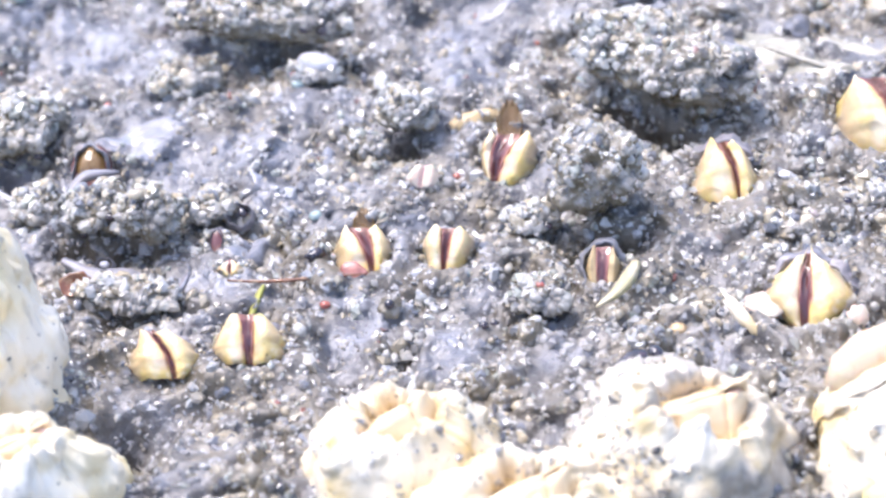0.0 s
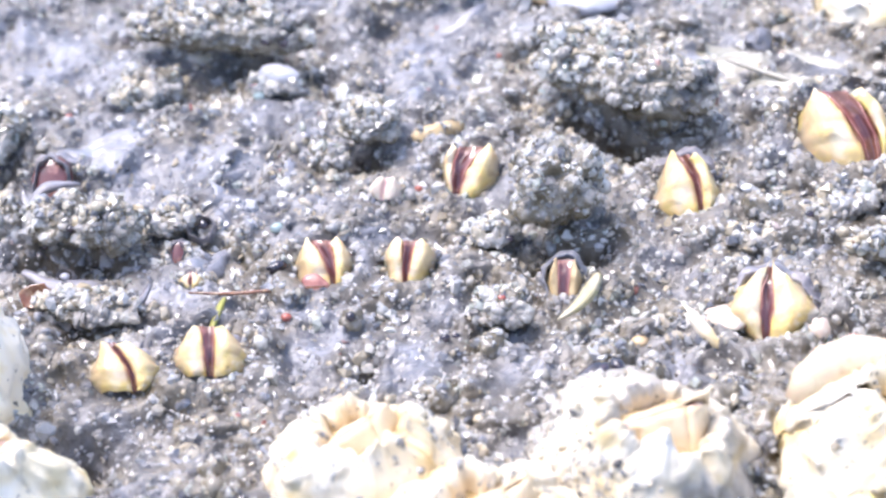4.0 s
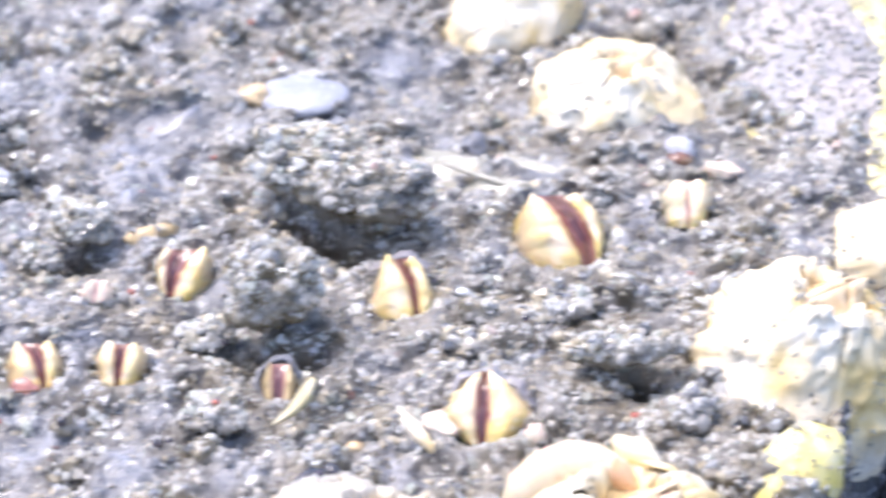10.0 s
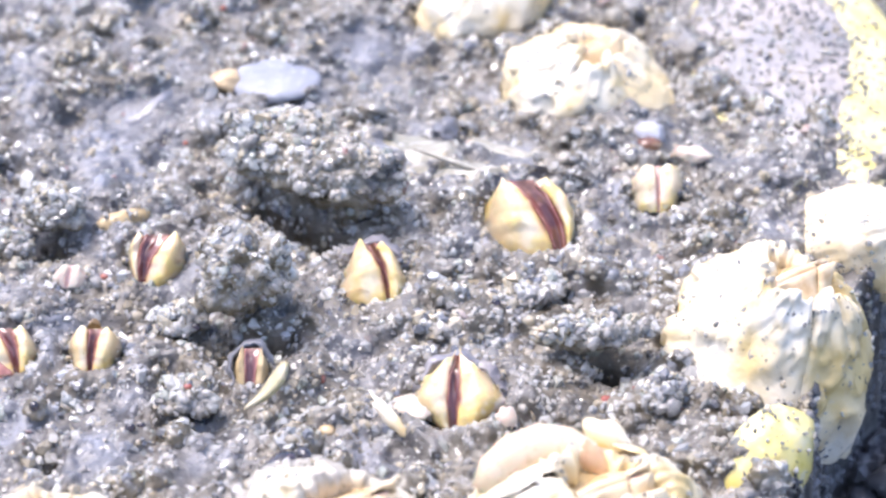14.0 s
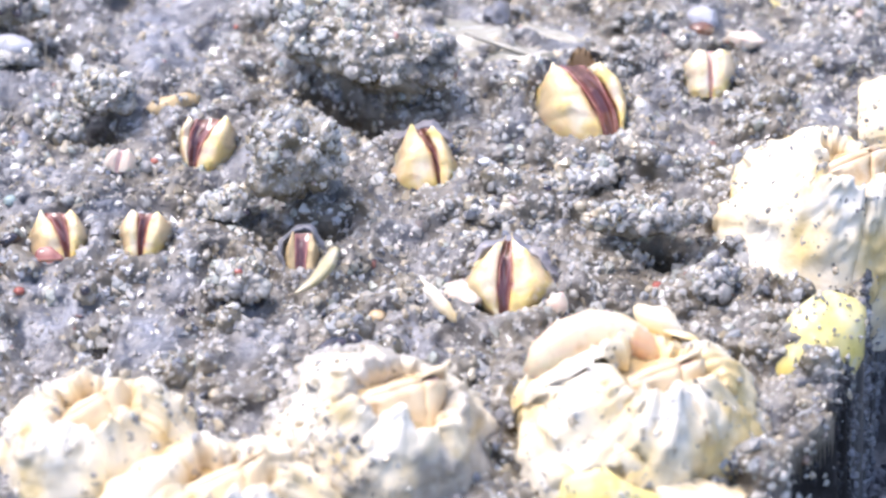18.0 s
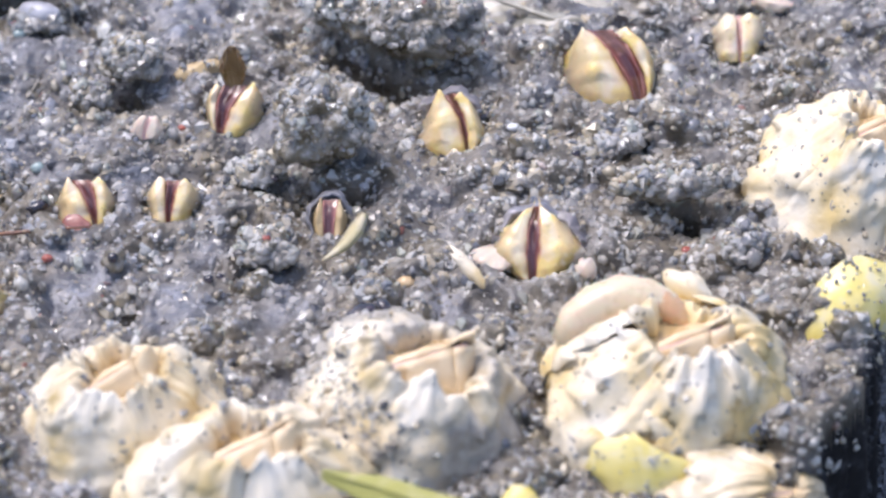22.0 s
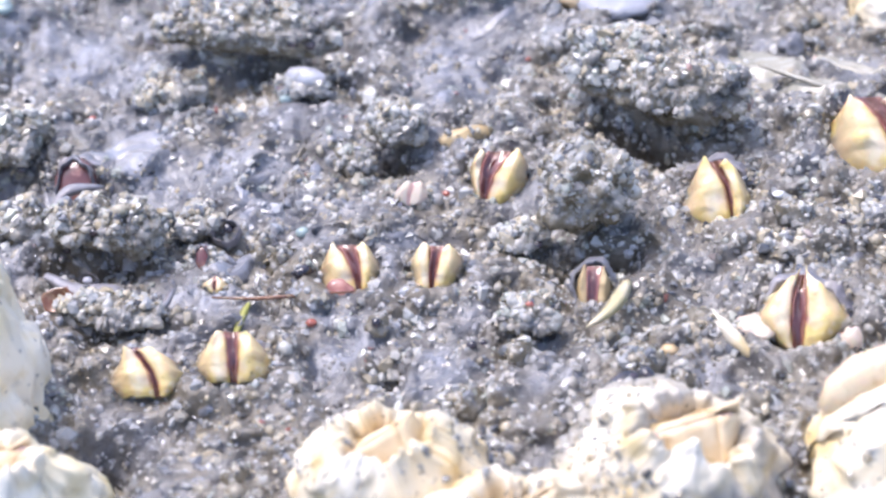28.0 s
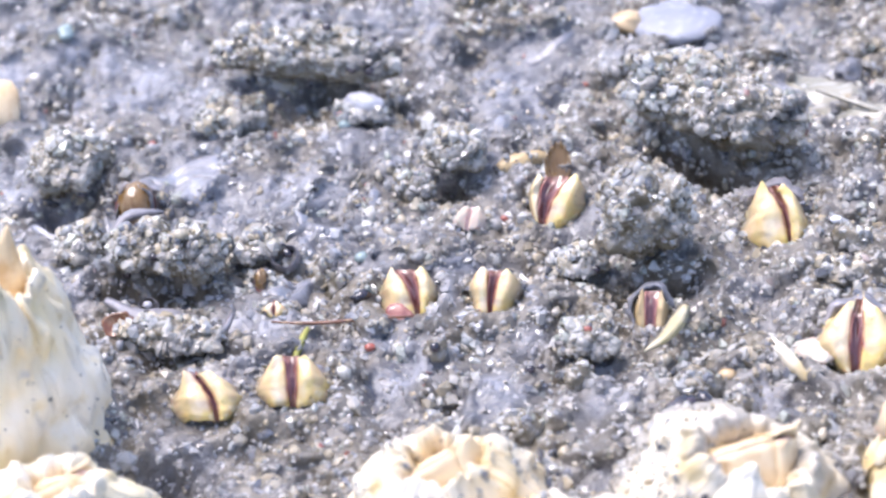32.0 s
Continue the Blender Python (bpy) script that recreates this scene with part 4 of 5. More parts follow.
def lump(name, x, y, z, a, b, c, turn, seed, count, label, mat=None, rough=0.35, level_of=5, freq=0.9, size=(0.14, 0.42), grains=1.7):
    """A clump of sand: a rough body crusted with grains."""
    ob = thing(name, x, y, z, 0, 0, turn, label, "sand clump", "sand clumps")
    pick = random.Random(seed * 7)
    small = min(a, b, c)
    knots = []
    for k in range(7 + int(1.6 * a * (b + c) / (small * small + 1.0))):
        t, u = pick.uniform(0, 2 * math.pi), pick.uniform(-0.45, 0.98)
        flat = math.sqrt(1 - u * u)
        knots.append((np.array((math.cos(t) * flat * a, math.sin(t) * flat * b, u * c)), small * pick.uniform(0.42, 0.75) * (1.0 if small < 2 else 0.75)))
    ball, tris = ico(level_of)
    plain = blob(a * 0.86, b * 0.86, c * 0.86, level_of, rough, freq, seed)[0]
    verts, raised = [], []
    for p, q in zip(ball, plain):
        rise = max(0.0, max(1 - np.sum((np.array(q) - m) ** 2) / (r * r) for m, r in knots)) ** 0.5
        grit = 0.25 * fbm((q[0] * 1.1 + seed, q[1] * 1.1, q[2] * 1.1), 3)
        verts.append(tuple(np.array(q) + p * (small * 0.30 * rise + grit)))
        raised.append(rise)
    vf = (verts, tris.tolist())
    part("body", vf, mat or M_CLUMP, ob)
    # fewer grains in creases, none underneath: the dark olive body paints shade there
    heads = [f for f in vf[1] if raised[f[0]] > 0.3 or (f[0] * 7) % 5 < 2]
    coat(ob, (verts, heads), int(count * grains), np.random.default_rng(int(seed * 100) + 3), size=size, keep=lambda p: p[2] + 0.2 * p[1] > -0.35 * c)
    return ob


CL = "knobbly clump of wet grey sand grains"
lump("sand_clump", -41.81, 27.2, 3.0, 7.6, 2.2, 2.4, -10, 1.1, 1500, "long ridge of wet sand grains with a dark hollow below")
lump("sand_clump", -8.70, 19.7, 3.6, 7.6, 3.2, 3.4, -24, 2.2, 2600, "broad ridge of wet sand grains with a dark hollow below")
lump("sand_clump", -13.5, 4.9, 4.2, 3.3, 3.0, 3.7, 0, 3.3, 1100, CL)
lump("sand_clump", -59.40, 13.89, 2.2, 2.8, 3.2, 2.4, 10, 4.4, 900, CL)
lump("sand_clump", -47.27, 3.03, 2, 2.5, 2.4, 2.3, 0, 5.5, 700, CL)
lump("sand_clump", -51.55, 3.93, 1.8, 2.4, 1.9, 1.8, 20, 6.6, 500, CL)
lump("sand_clump", -56.25, 5.13, 0.8, 2.0, 1.8, 1.6, 0, 7.7, 450, CL)
lump("sand_clump", -47.21, 21.63, 0.8, 3.0, 2.4, 1.5, 30, 8.8, 700, CL)
lump("sand_clump", -28.76, 16.18, 1.7, 2.2, 2.2, 1.9, 0, 9.9, 550, CL)
lump("sand_clump", -17.26, -5.05, 0.8, 2.0, 1.8, 1.5, 0, 10.3, 420, "round clump of sand with a red grain")
lump("sand_clump", 12.53, 0.84, 2.1, 4.2, 1.5, 1.6, 3, 11.2, 800, "low ridge of sand over a dark hollow")
lump("sand_clump", 17.46, -4.79, 0.8, 1.6, 1.6, 1.3, 0, 12.4, 300, "dark clump of sand grains")
lump("sand_clump", -48.11, -5.06, 0.8, 4.0, 1.6, 1.2, -5, 13.1, 700, CL)
lump("sand_clump", -43.01, 5.46, 0.6, 1.8, 1.7, 1.2, 0, 14.7, 350, CL)
lump("sand_clump", -36.92, 22.91, 0.4, 2.2, 1.3, 0.9, 0, 15.2, 350, CL)
lump("sand_clump", -31.89, 13.28, 0.5, 1.6, 1.4, 1.1, 0, 16.9, 250, CL)
lump("sand_clump", 7.96, 7.34, 0.5, 3.2, 1.6, 1.0, 15, 17.5, 500, CL)
lump("sand_clump", 1.56, 3.34, 0.5, 2.4, 1.2, 0.9, -15, 18.1, 350, CL)
lump("sand_clump", 12.98, 31.55, 0.8, 1.5, 1.4, 1.2, 0, 19.6, 200, "small dark clump of sand")
lump("sand_clump", -18.26, 4.05, 0.5, 2.6, 1.6, 1.0, 25, 20.8, 450, CL)


# smaller clumps all over the rock, five kinds
spread = np.random.default_rng(77)
kinds = [lump("sand_clump", -40 + 3 * k, 60, 0.6, 1.5 + 0.2 * k, 1.25 + 0.1 * k, 1.3 + 0.08 * k, 0, 30.3 + k, 130 + 28 * k, "small knobbly clump of wet sand grains", level_of=3, grains=0.9) for k in range(5)]
taken = [(v[0], v[1], v[3]) for v in SMALL.values()]
made_clumps = 0
while made_clumps < 70:
    x, y = spread.uniform(-70, 36), spread.uniform(-30, 54)
    if x > np.interp(y, EDGE_Y, EDGE_X) - 2 or filmy(x, y) > 0.45 or any((x - p) ** 2 + (y - q) ** 2 < r * r for p, q, s_, r in SMOOTH):
        continue
    if any(abs(x - p) < q * 0.62 + 1.5 and -q * 0.9 - 2.4 < y - r < q * 0.8 + 1.2 for p, r, q in taken):
        continue
    k = int(spread.integers(0, 5))
    copy_thing(kinds[k], pose(x * MM, y * MM, (level(x, y) + spread.uniform(-0.7, 0.2)) * MM, 0, 0, spread.uniform(0, 360)))
    made_clumps += 1


def pebble(name, x, y, z, a, b, c, turn, mat, label, seed=1.0, rough=0.12):
    ob = thing(name, x, y, z, 0, 0, turn, label, "pebble", data=mesh_of(name, *blob(a, b, c, 3, rough, 0.8, seed), mat))
    return ob


M_WHITE = material("white_quartz", mottled((0.62, 0.62, 0.60), (0.72, 0.72, 0.70), (0.5, 0.5, 0.5), 500.0, 2000.0), rough=0.25, coat=0.4)
M_SLIME = material("olive_slime", mottled((0.20, 0.185, 0.13), (0.33, 0.31, 0.25), (0.46, 0.44, 0.40), 300.0, 900.0, (0.5, 3, 1)), rough=0.35, coat=0.2, bump=0.08, bump_scale=900.0)
M_SLATE = material("blue_grey_stone", mottled((0.22, 0.23, 0.27), (0.30, 0.31, 0.345), (0.38, 0.38, 0.40), 260.0, 1400.0), rough=0.55, coat=0.1, bump=0.2, bump_scale=1200.0)
M_CREAM = material("cream_leaf", mottled((0.46, 0.40, 0.22), (0.58, 0.51, 0.36), (0.42, 0.40, 0.16), 500.0, 1500.0), rough=0.4, coat=0.3, bump=0.05)
M_RED = material("red_grain", mottled((0.26, 0.06, 0.04), (0.36, 0.11, 0.075), (0.22, 0.08, 0.06), 700.0, 2500.0), rough=0.25, coat=0.4)
M_TEAL = material("green_grain", mottled((0.22, 0.28, 0.26), (0.34, 0.42, 0.40), (0.18, 0.2, 0.2), 700.0, 2500.0), rough=0.2, coat=0.5)
M_TAN = material("tan_shell", mottled((0.46, 0.32, 0.16), (0.58, 0.44, 0.26), (0.36, 0.24, 0.12), 500.0, 2000.0), rough=0.35, coat=0.3)
pebble("pebble", 0.71, 9.52, 0.34, 0.55, 0.36, 0.3, 15, M_WHITE, "tiny white oval pebble in the sand", 2)
pebble("pebble", 1.66, 28.27, 0.46, 1.05, 1.15, 0.9, 0, M_SKIN, "whitish rough quartz pebble on the silt", 4, 0.55)
pebble("pebble", -12.4, 35.6, 0.2, 3.8, 2.9, 0.8, 0, M_SLATE, "flat smooth blue-grey stone", 6)
pebble("pebble", -16.33, 35.39, 0.39, 1.4, 1.2, 0.8, 20, M_TAN, "tan shell chip beside a grey stone", 7, 0.3)
pebble("pebble", 18.11, 27.87, 0.32, 1.3, 1.2, 1.0, 0, M_STONE, "grey pebble with a brown foot", 8, 0.25)
pebble("pebble", 17.98, 25.92, 0.85, 1.0, 0.7, 0.5, 0, M_BROWN, "brown shell bit under a pebble", 9, 0.2)
pebble("pebble", -36.66, 23.19, 1.2, 1.7, 0.9, 0.8, -12, M_STONE, "grey oval stone under the sand ridge", 10)
pebble("pebble", -62.55, 32.32, 1.92, 0.75, 0.5, 0.4, 35, M_TEAL, "pale green oval grain on silt", 11)
pebble("pebble", -62.41, 31.95, 1.69, 0.7, 0.5, 0.4, 30, M_TEAL, "pale green oval grain on the silt", 12)
pebble("pebble", -56.91, -1.22, 0.5, 0.6, 0.4, 0.3, 0, M_TAN, "tan grain in the silt", 13)
pebble("pebble", -7.07, -7.15, -0.66, 0.7, 0.55, 0.4, 10, M_TAN, "small orange-tan grain in the silt", 14)
for t in ((13.32, -4.07, -0.35, 0.42), (15.53, -3.22, -0.00, 0.3), (-17.20, -5.25, 1.89, 0.34), (-33.15, -5.78, 0.47, 0.42), (-53.20, 18.74, 0.45, 0.32), (-24.58, 10.61, -0.53, 0.36), (-19.28, 27.49, -0.20, 0.24), (-17.11, 45.86, 0.47, 0.3)):
    pebble("red_grain", t[0], t[1], t[2], t[3], t[3] * 0.8, t[3] * 0.7, 0, M_RED, "brick-red sand grain among grey ones", t[0])
for t in ((-43.05, 35.89, 0.64, 0.42), (-39.71, 26.87, 5.98, 0.36), (-37.71, 24.88, 3.31, 0.48), (-36.18, 24.61, 3.33, 0.5), (-57.47, 11.17, 1.25, 0.36), (-50.18, 1.94, 2.6, 0.36),
          (-40.53, 5.21, 0.27, 0.4), (-36.96, 32.19, 0.96, 0.4), (-52.87, 3.60, -0.44, 0.4), (-56.60, 35.74, -1.21, 0.3), (-17.16, 3.19, 0.55, 0.4), (-21.23, -8.36, 0.7, 0.42),
          (5.36, 5.11, 1.32, 0.38), (-20.52, -7.41, 0.03, 0.34)):
    pebble("black_grain", t[0], t[1], t[2], t[3], t[3] * 0.85, t[3] * 0.8, 0, M_BLACK, "glossy black sand grain on the silt", t[0])
for t in ((-38.19, 21.79, 0.11, 0.55), (-34.98, 5.02, 0.17, 0.55), (-15.55, 23.22, -0.69, 0.4)):
    pebble("green_grain", t[0], t[1], t[2], t[3], t[3] * 0.8, t[3] * 0.7, 25, M_TEAL, "dull green sand grain in the silt", t[0])


# ---- shells, weed and skins ----
def flake(name, x, y, z, rx, ry, rz, a, b, depth, mat, label, seed=1.0, sand=0, keep=None, category="shell", thick=0.22, bend=0.0, ragged=0.30):
    vf = cup(a, b, depth, thick, bend, seed, 36 if a > 5 else 20, 9, ragged)
    if sand:
        ob = thing(name, x, y, z, rx, ry, rz, label, category)
        part("shell", vf, mat, ob)
        coat(ob, vf, sand, np.random.default_rng(int(seed * 10)), size=(0.07, 0.22), keep=keep)
        return ob
    return thing(name, x, y, z, rx, ry, rz, label, category, data=mesh_of(name, *vf, mat))


flake("yellow_shell", 24.74, -10.92, 0, 35, 35, -20, 3.2, 4.4, 1.6, M_YELLOW, "curved bright yellow shell flecked with sand", 2.0, 220, lambda p: p[1] > -0.5, ragged=0.14)
flake("yellow_shell", 9.2, -28.6, 0.8, 60, 10, -14, 4.2, 2.6, 0.4, M_YELLOW, "yellow shell piece under a white barnacle", 3.0, 60, bend=-0.8, ragged=0.45)
flake("shell_chip", 1.07, -30.81, 0, 40, 0, 60, 2.2, 1.4, 0.8, M_YELLOW, "cream-yellow shell chip on the rock", 4.0)
plate = flake("sandy_shell", 31.2, 37.8, -0.3, 4, -4, 6, 9.2, 16.5, 2.2, M_YELLOW, "wide flat shell with a yellow rim under a film of silt", 5.0, 700,
              lambda p: fbm((p[1] * 0.3, p[0] * 0.5, 1), 3) > 0.1, ragged=0.10)
M_SLAB = material("silted_shell", mottled((0.24, 0.23, 0.235), (0.38, 0.34, 0.31), (0.16, 0.155, 0.17), 150.0, 800.0), rough=0.45, coat=0.15, bump=0.16, bump_scale=900.0)
silt = cup(8.5, 15.8, 2.25, 0.22, 0.0, 5.0, 40, 12, 0.12)
part("silt_cover", silt, M_SLAB, plate, "lilac-grey silt film on the shell", at=(-0.45, 0.2, 0.15, 0, 0, 0))
crust = coat(plate, silt, 5200, np.random.default_rng(55), size=(0.06, 0.22))
crust.matrix_basis = pose(-0.45 * MM, 0.2 * MM, 0.15 * MM)
flake("white_flake", 13.0, -11.6, 2.6, 30, 15, -30, 1.9, 1.1, 0.9, M_SHELL_WHITE, "small white shell beside the slug", 6.0)
flake("cream_flake", -2.56, -7.38, 0.9, 30, -25, 32, 0.55, 2.0, 0.25, M_SHELL, "curved cream shell sliver in the sand", 7.0)
pebble("tan_bit", -0.82, -5.75, 0.3, 1.7, 1.3, 0.6, 0, M_PLATE_GREY, "beige lump beside a barnacle", 15, 0.3)
flake("cream_flake", 5.84, -7.62, 0.9, 40, 0, 0, 0.8, 0.9, 0.3, M_PLATE_GREY, "small yellowish flake beside a barnacle", 8.0)
pebble("pale_chip", 21.38, 25.35, 0.2, 1.5, 0.8, 0.6, -20, M_PLATE_GREY, "rough pale shell chip in the sand", 16, 0.5)
flake("cream_flake", -66.6, 22.8, 1.2, 40, -20, 30, 1.8, 2.6, 0.8, M_LIDTAN, "cream shell edge standing in the silt", 17.0)
flake("tan_shell", -23.44, 16.90, 0.2, 15, 0, 25, 2.2, 0.9, 0.5, M_TANWALL, "tan crusted shell edge in the silt", 9.0, 60)
flake("brown_shell", -52.09, -3.86, 0.8, 40, 0, 0, 1.5, 0.9, -0.5, M_BROWN, "hollow brown shell in the silt", 10.0)
flake("dark_mussel", -10.5, -13.3, 1.0, 30, -20, 30, 1.9, 1.0, 0.6, M_BLACK, "glossy dark mussel shell behind a barnacle", 11.0)
flake("dark_mussel", -8.4, -11.8, 0.7, 30, 30, -45, 1.2, 0.6, 0.4, M_BLACK, "thin dark mussel edge in the sand", 12.0)
flake("dark_mussel", 1.35, 4.43, 0.8, 30, 0, -10, 0.9, 0.4, 0.3, M_BLACK, "dark shell chip in the sand", 13.0)
flake("dark_mussel", -34.36, -0.28, 0.7, 40, 0, 40, 1.0, 0.55, 0.4, M_BLACK, "blue-black shell beside a barnacle", 14.0)


def blade(points, widths, thick=0.12):
    """A thin curved strip with depth."""
    v = []
    pts = [Vector(p) for p in points]
    for i, p in enumerate(pts):
        d = (pts[min(i + 1, len(pts) - 1)] - pts[max(i - 1, 0)]).normalized()
        s = d.cross(Vector((0, -0.5, 0.86))).normalized() * widths[i]
        up = s.cross(d).normalized()
        v += [(p + s)[:], (p + up * (thick + abs(widths[i]) * 0.06))[:], (p - s)[:], (p - up * thick)[:]]
    f = [(i * 4 + k, i * 4 + (k + 1) % 4, i * 4 + 4 + (k + 1) % 4, i * 4 + 4 + k) for i in range(len(pts) - 1) for k in range(4)]
    f += [(3, 2, 1, 0), tuple(len(pts) * 4 - 4 + k for k in range(4))]
    return v, f


def strip(name, places, widths, mat, label, category, thick=0.12):
    x0, y0, z0 = places[0]
    local = [(x - x0, y - y0, z - z0) for x, y, z in places]
    fine, wide = [], []
    for i in range(len(local) - 1):
        for k in range(4):
            q = k / 4
            a, b = Vector(local[max(i - 1, 0)]), Vector(local[i])
            c, d = Vector(local[i + 1]), Vector(local[min(i + 2, len(local) - 1)])
            fine.append((0.5 * (2 * b + (c - a) * q + (2 * a - 5 * b + 4 * c - d) * q * q + (3 * b - a - 3 * c + d) * q ** 3))[:])
            wide.append(widths[i] * (1 - q) + widths[i + 1] * q)
    fine.append(local[-1]), wide.append(widths[-1])
    return thing(name, x0, y0, z0, label=label, category=category, data=mesh_of(name, *blade(fine, wide, thick), mat))


def weed_blade(places, width):
    """A long blade of weed with a midrib."""
    x0, y0, z0 = places[0]
    weed = thing("seaweed", x0, y0, z0, label="broad olive-green weed blade across the front", category="seaweed")
    v, mid, n, m = [], [], 32, 7
    for i in range(n):
        s = i / (n - 1) * (len(places) - 1)
        k = min(int(s), len(places) - 2)
        p = Vector(places[k]).lerp(Vector(places[k + 1]), s - k) - Vector(places[0])
        d = (Vector(places[k + 1]) - Vector(places[k])).normalized()
        out = d.cross(Vector((0, -0.5, 0.86))).normalized()
        w = width * min(1.0, 0.25 + i / 9) * (1 + 0.12 * fbm((s * 2, 1.7, 0), 2))
        mid.append((p + Vector((0, -0.05, 0.1)))[:])
        for j in range(m):
            q = j / (m - 1) * 2 - 1
            v.append((p + out * w * q + Vector((0, 0, -0.25 * q * q + 0.12 * fbm((s * 3, q * 2, 4), 2))))[:])
    k = len(v)
    v += [(x, y, z - 0.15) for x, y, z in v]
    g = grid_faces(n, m)
    part("blade", (v, g + [tuple(q + k for q in t[::-1]) for t in g]), M_OLIVE, weed)
    part("midrib", tube(mid, 0.11, 6), M_OLIVE, weed, "slender olive midrib")


weed_blade([(-11.8, -34.0, 6.5), (-7.4, -35.5, 6.1), (-3.3, -36.8, 5.5), (0.3, -38.0, 4.9), (4.2, -39.4, 4.3)], 1.15)
strip("seaweed", [(-10.25, -1.72, 1.2), (-10.80, -3.87, 1.4), (-11.65, -5.46, 1.3), (-13.08, -6.67, 1)], [0.35, 0.62, 0.42, 0.08], M_CREAM, "small cream and yellow-green leaf beside a barnacle", "seaweed")
strip("seaweed", [(-0.85, 24.70, 1.3), (3.19, 22.28, 1.4), (6.31, 21.31, 1)], [0.15, 0.3, 0.1], M_SLIME, "thin pale weed strand on the silt", "seaweed")
strip("seaweed", [(-38.50, -7.80, 0.8), (-38.14, -5.50, 1), (-37.88, -4.23, 1)], [0.22, 0.3, 0.15], M_OLIVE, "short olive weed strand", "seaweed")
strip("seaweed", [(-40.74, -3.38, 0.8), (-37.34, -3.59, 0.9), (-33.61, -3.10, 0.9), (-30.31, -2.63, 0.8)], [0.08, 0.16, 0.16, 0.06], M_BROWN, "thin brown strand across the silt", "seaweed")
strip("skin_strand", [(-54.47, 5.02, 0.9), (-53.81, 6.90, 1.6), (-52.81, 7.79, 2), (-50.64, 8.90, 1.4)], [0.15, 0.4, 0.5, 0.15], M_FILM, "lilac skin strand below a hooded barnacle", "skin")
strip("skin_strand", [(-53.67, -0.71, 0.6), (-50.91, -2.80, 0.7), (-48.31, -3.10, 0.7), (-44.76, -4.53, 0.5), (-43.87, -2.02, 0.4)], [0.3, 0.7, 0.9, 0.4, 0.2], M_FILM, "wet grey skin over the silt", "skin")
def skin(places, widths, label, seed, mat=M_SKIN):
    """A thin uneven wet sheet that clings to the silt."""
    v, n, m = [], 24, 9
    pts = [Vector(p) for p in places]
    x0, y0, z0 = places[0]
    for i in range(n):
        s = i / (n - 1) * (len(pts) - 1)
        k = min(int(s), len(pts) - 2)
        p = pts[k].lerp(pts[k + 1], s - k)
        w = widths[k] + (widths[k + 1] - widths[k]) * (s - k)
        d = (pts[k + 1] - pts[k]).normalized()
        for j in range(m):
            q = j / (m - 1) * 2 - 1
            e = 1.5 * w * q * (1 + 0.35 * fbm((s * 1.6, q * 0.6, seed), 3))
            x, y = p.x - d.y * e, p.y + d.x * e
            up = 0.16 + 0.05 * math.cos(q * 7 + seed + s) + 0.15 * fbm((s * 2, q * 2, seed), 2) - 0.75 * abs(q) ** 4 - 0.75 * abs(2 * i / (n - 1) - 1) ** 8
            v.append((x - x0, y - y0, max(level(x, y), p.z - 1.2) - z0 + up))
    k = len(v)
    v += [(x, y, z - 0.25) for x, y, z in v]
    g = grid_faces(n, m)
    f = [q[::-1] for q in g] + [tuple(q + k for q in t) for t in g]
    return thing("wet_skin", x0, y0, z0, label=label, category="skin", data=mesh_of("wet_skin", v, f, mat))


skin([(-53.73, 12.48, 0.8), (-51.11, 14.28, 0.8), (-48.23, 16.09, 0.8), (-45.77, 17.77, 0.8)], [0.5, 1.2, 1.1, 0.4], "pale wet skin over the silt beside a sand clump", 1.5)
skin([(-4.07, 29.75, 1), (-0.86, 26.25, 1), (2.75, 23.33, 0.9), (7.20, 21.05, 0.8)], [0.5, 1.4, 1.2, 0.4], "olive-grey streaked film of slime below a barnacle", 2.7, M_SLIME)
skin([(3.25, 27.80, 0.7), (6.40, 25.87, 0.7), (9.54, 24.33, 0.7)], [0.4, 0.7, 0.3], "olive wet film on the silt", 3.1, M_SLIME)
skin([(-24.59, 30.80, 0.5), (-22.39, 32.36, 0.5), (-20.00, 34.73, 0.5)], [0.3, 0.6, 0.3], "pale wet streak of film on the silt", 4.4)
skin([(-27.07, 18.93, 0.6), (-25.86, 20.64, 0.7), (-24.94, 23.24, 0.7)], [0.3, 0.7, 0.3], "grey wet film between sand clumps", 5.2)
skin([(-35.18, 15.29, 0.6), (-34.66, 12.44, 0.6), (-34.80, 9.63, 0.6)], [0.2, 0.4, 0.2], "narrow wet film on the silt", 6.2)
skin([(-41.68, 3.56, 0.5), (-39.79, 2.23, 0.5), (-38.24, 3.58, 0.5)], [0.2, 0.5, 0.2], "grey wet film under a dark grain", 7.2)
skin([(-54.89, 13.46, 1.4), (-55.06, 10.39, 1.3), (-54.59, 6.58, 1), (-54.08, 2.87, 0.7)], [0.4, 0.7, 0.5, 0.2], "lilac skin fold hanging below a hooded barnacle", 9.2)
skin([(-61.67, 9.43, 1.2), (-59.28, 7.35, 1.2), (-56.58, 6.92, 1), (-54.88, 7.27, 1)], [0.2, 0.35, 0.35, 0.2], "thin pale skin strand between sand clumps", 10.2)
skin([(-44.31, 3.61, 0.7), (-42.05, 1.29, 0.7), (-39.68, 1.10, 0.7), (-38.62, 2.98, 0.7)], [0.2, 0.6, 0.6, 0.2], "grey-lilac skin curving below a ringed grain", 11.2)
skin([(-40.50, 11.20, 0.7), (-39.55, 7.03, 0.7), (-37.41, 3.65, 0.7)], [0.3, 0.7, 0.3], "smooth wet film on the silt", 12.2)
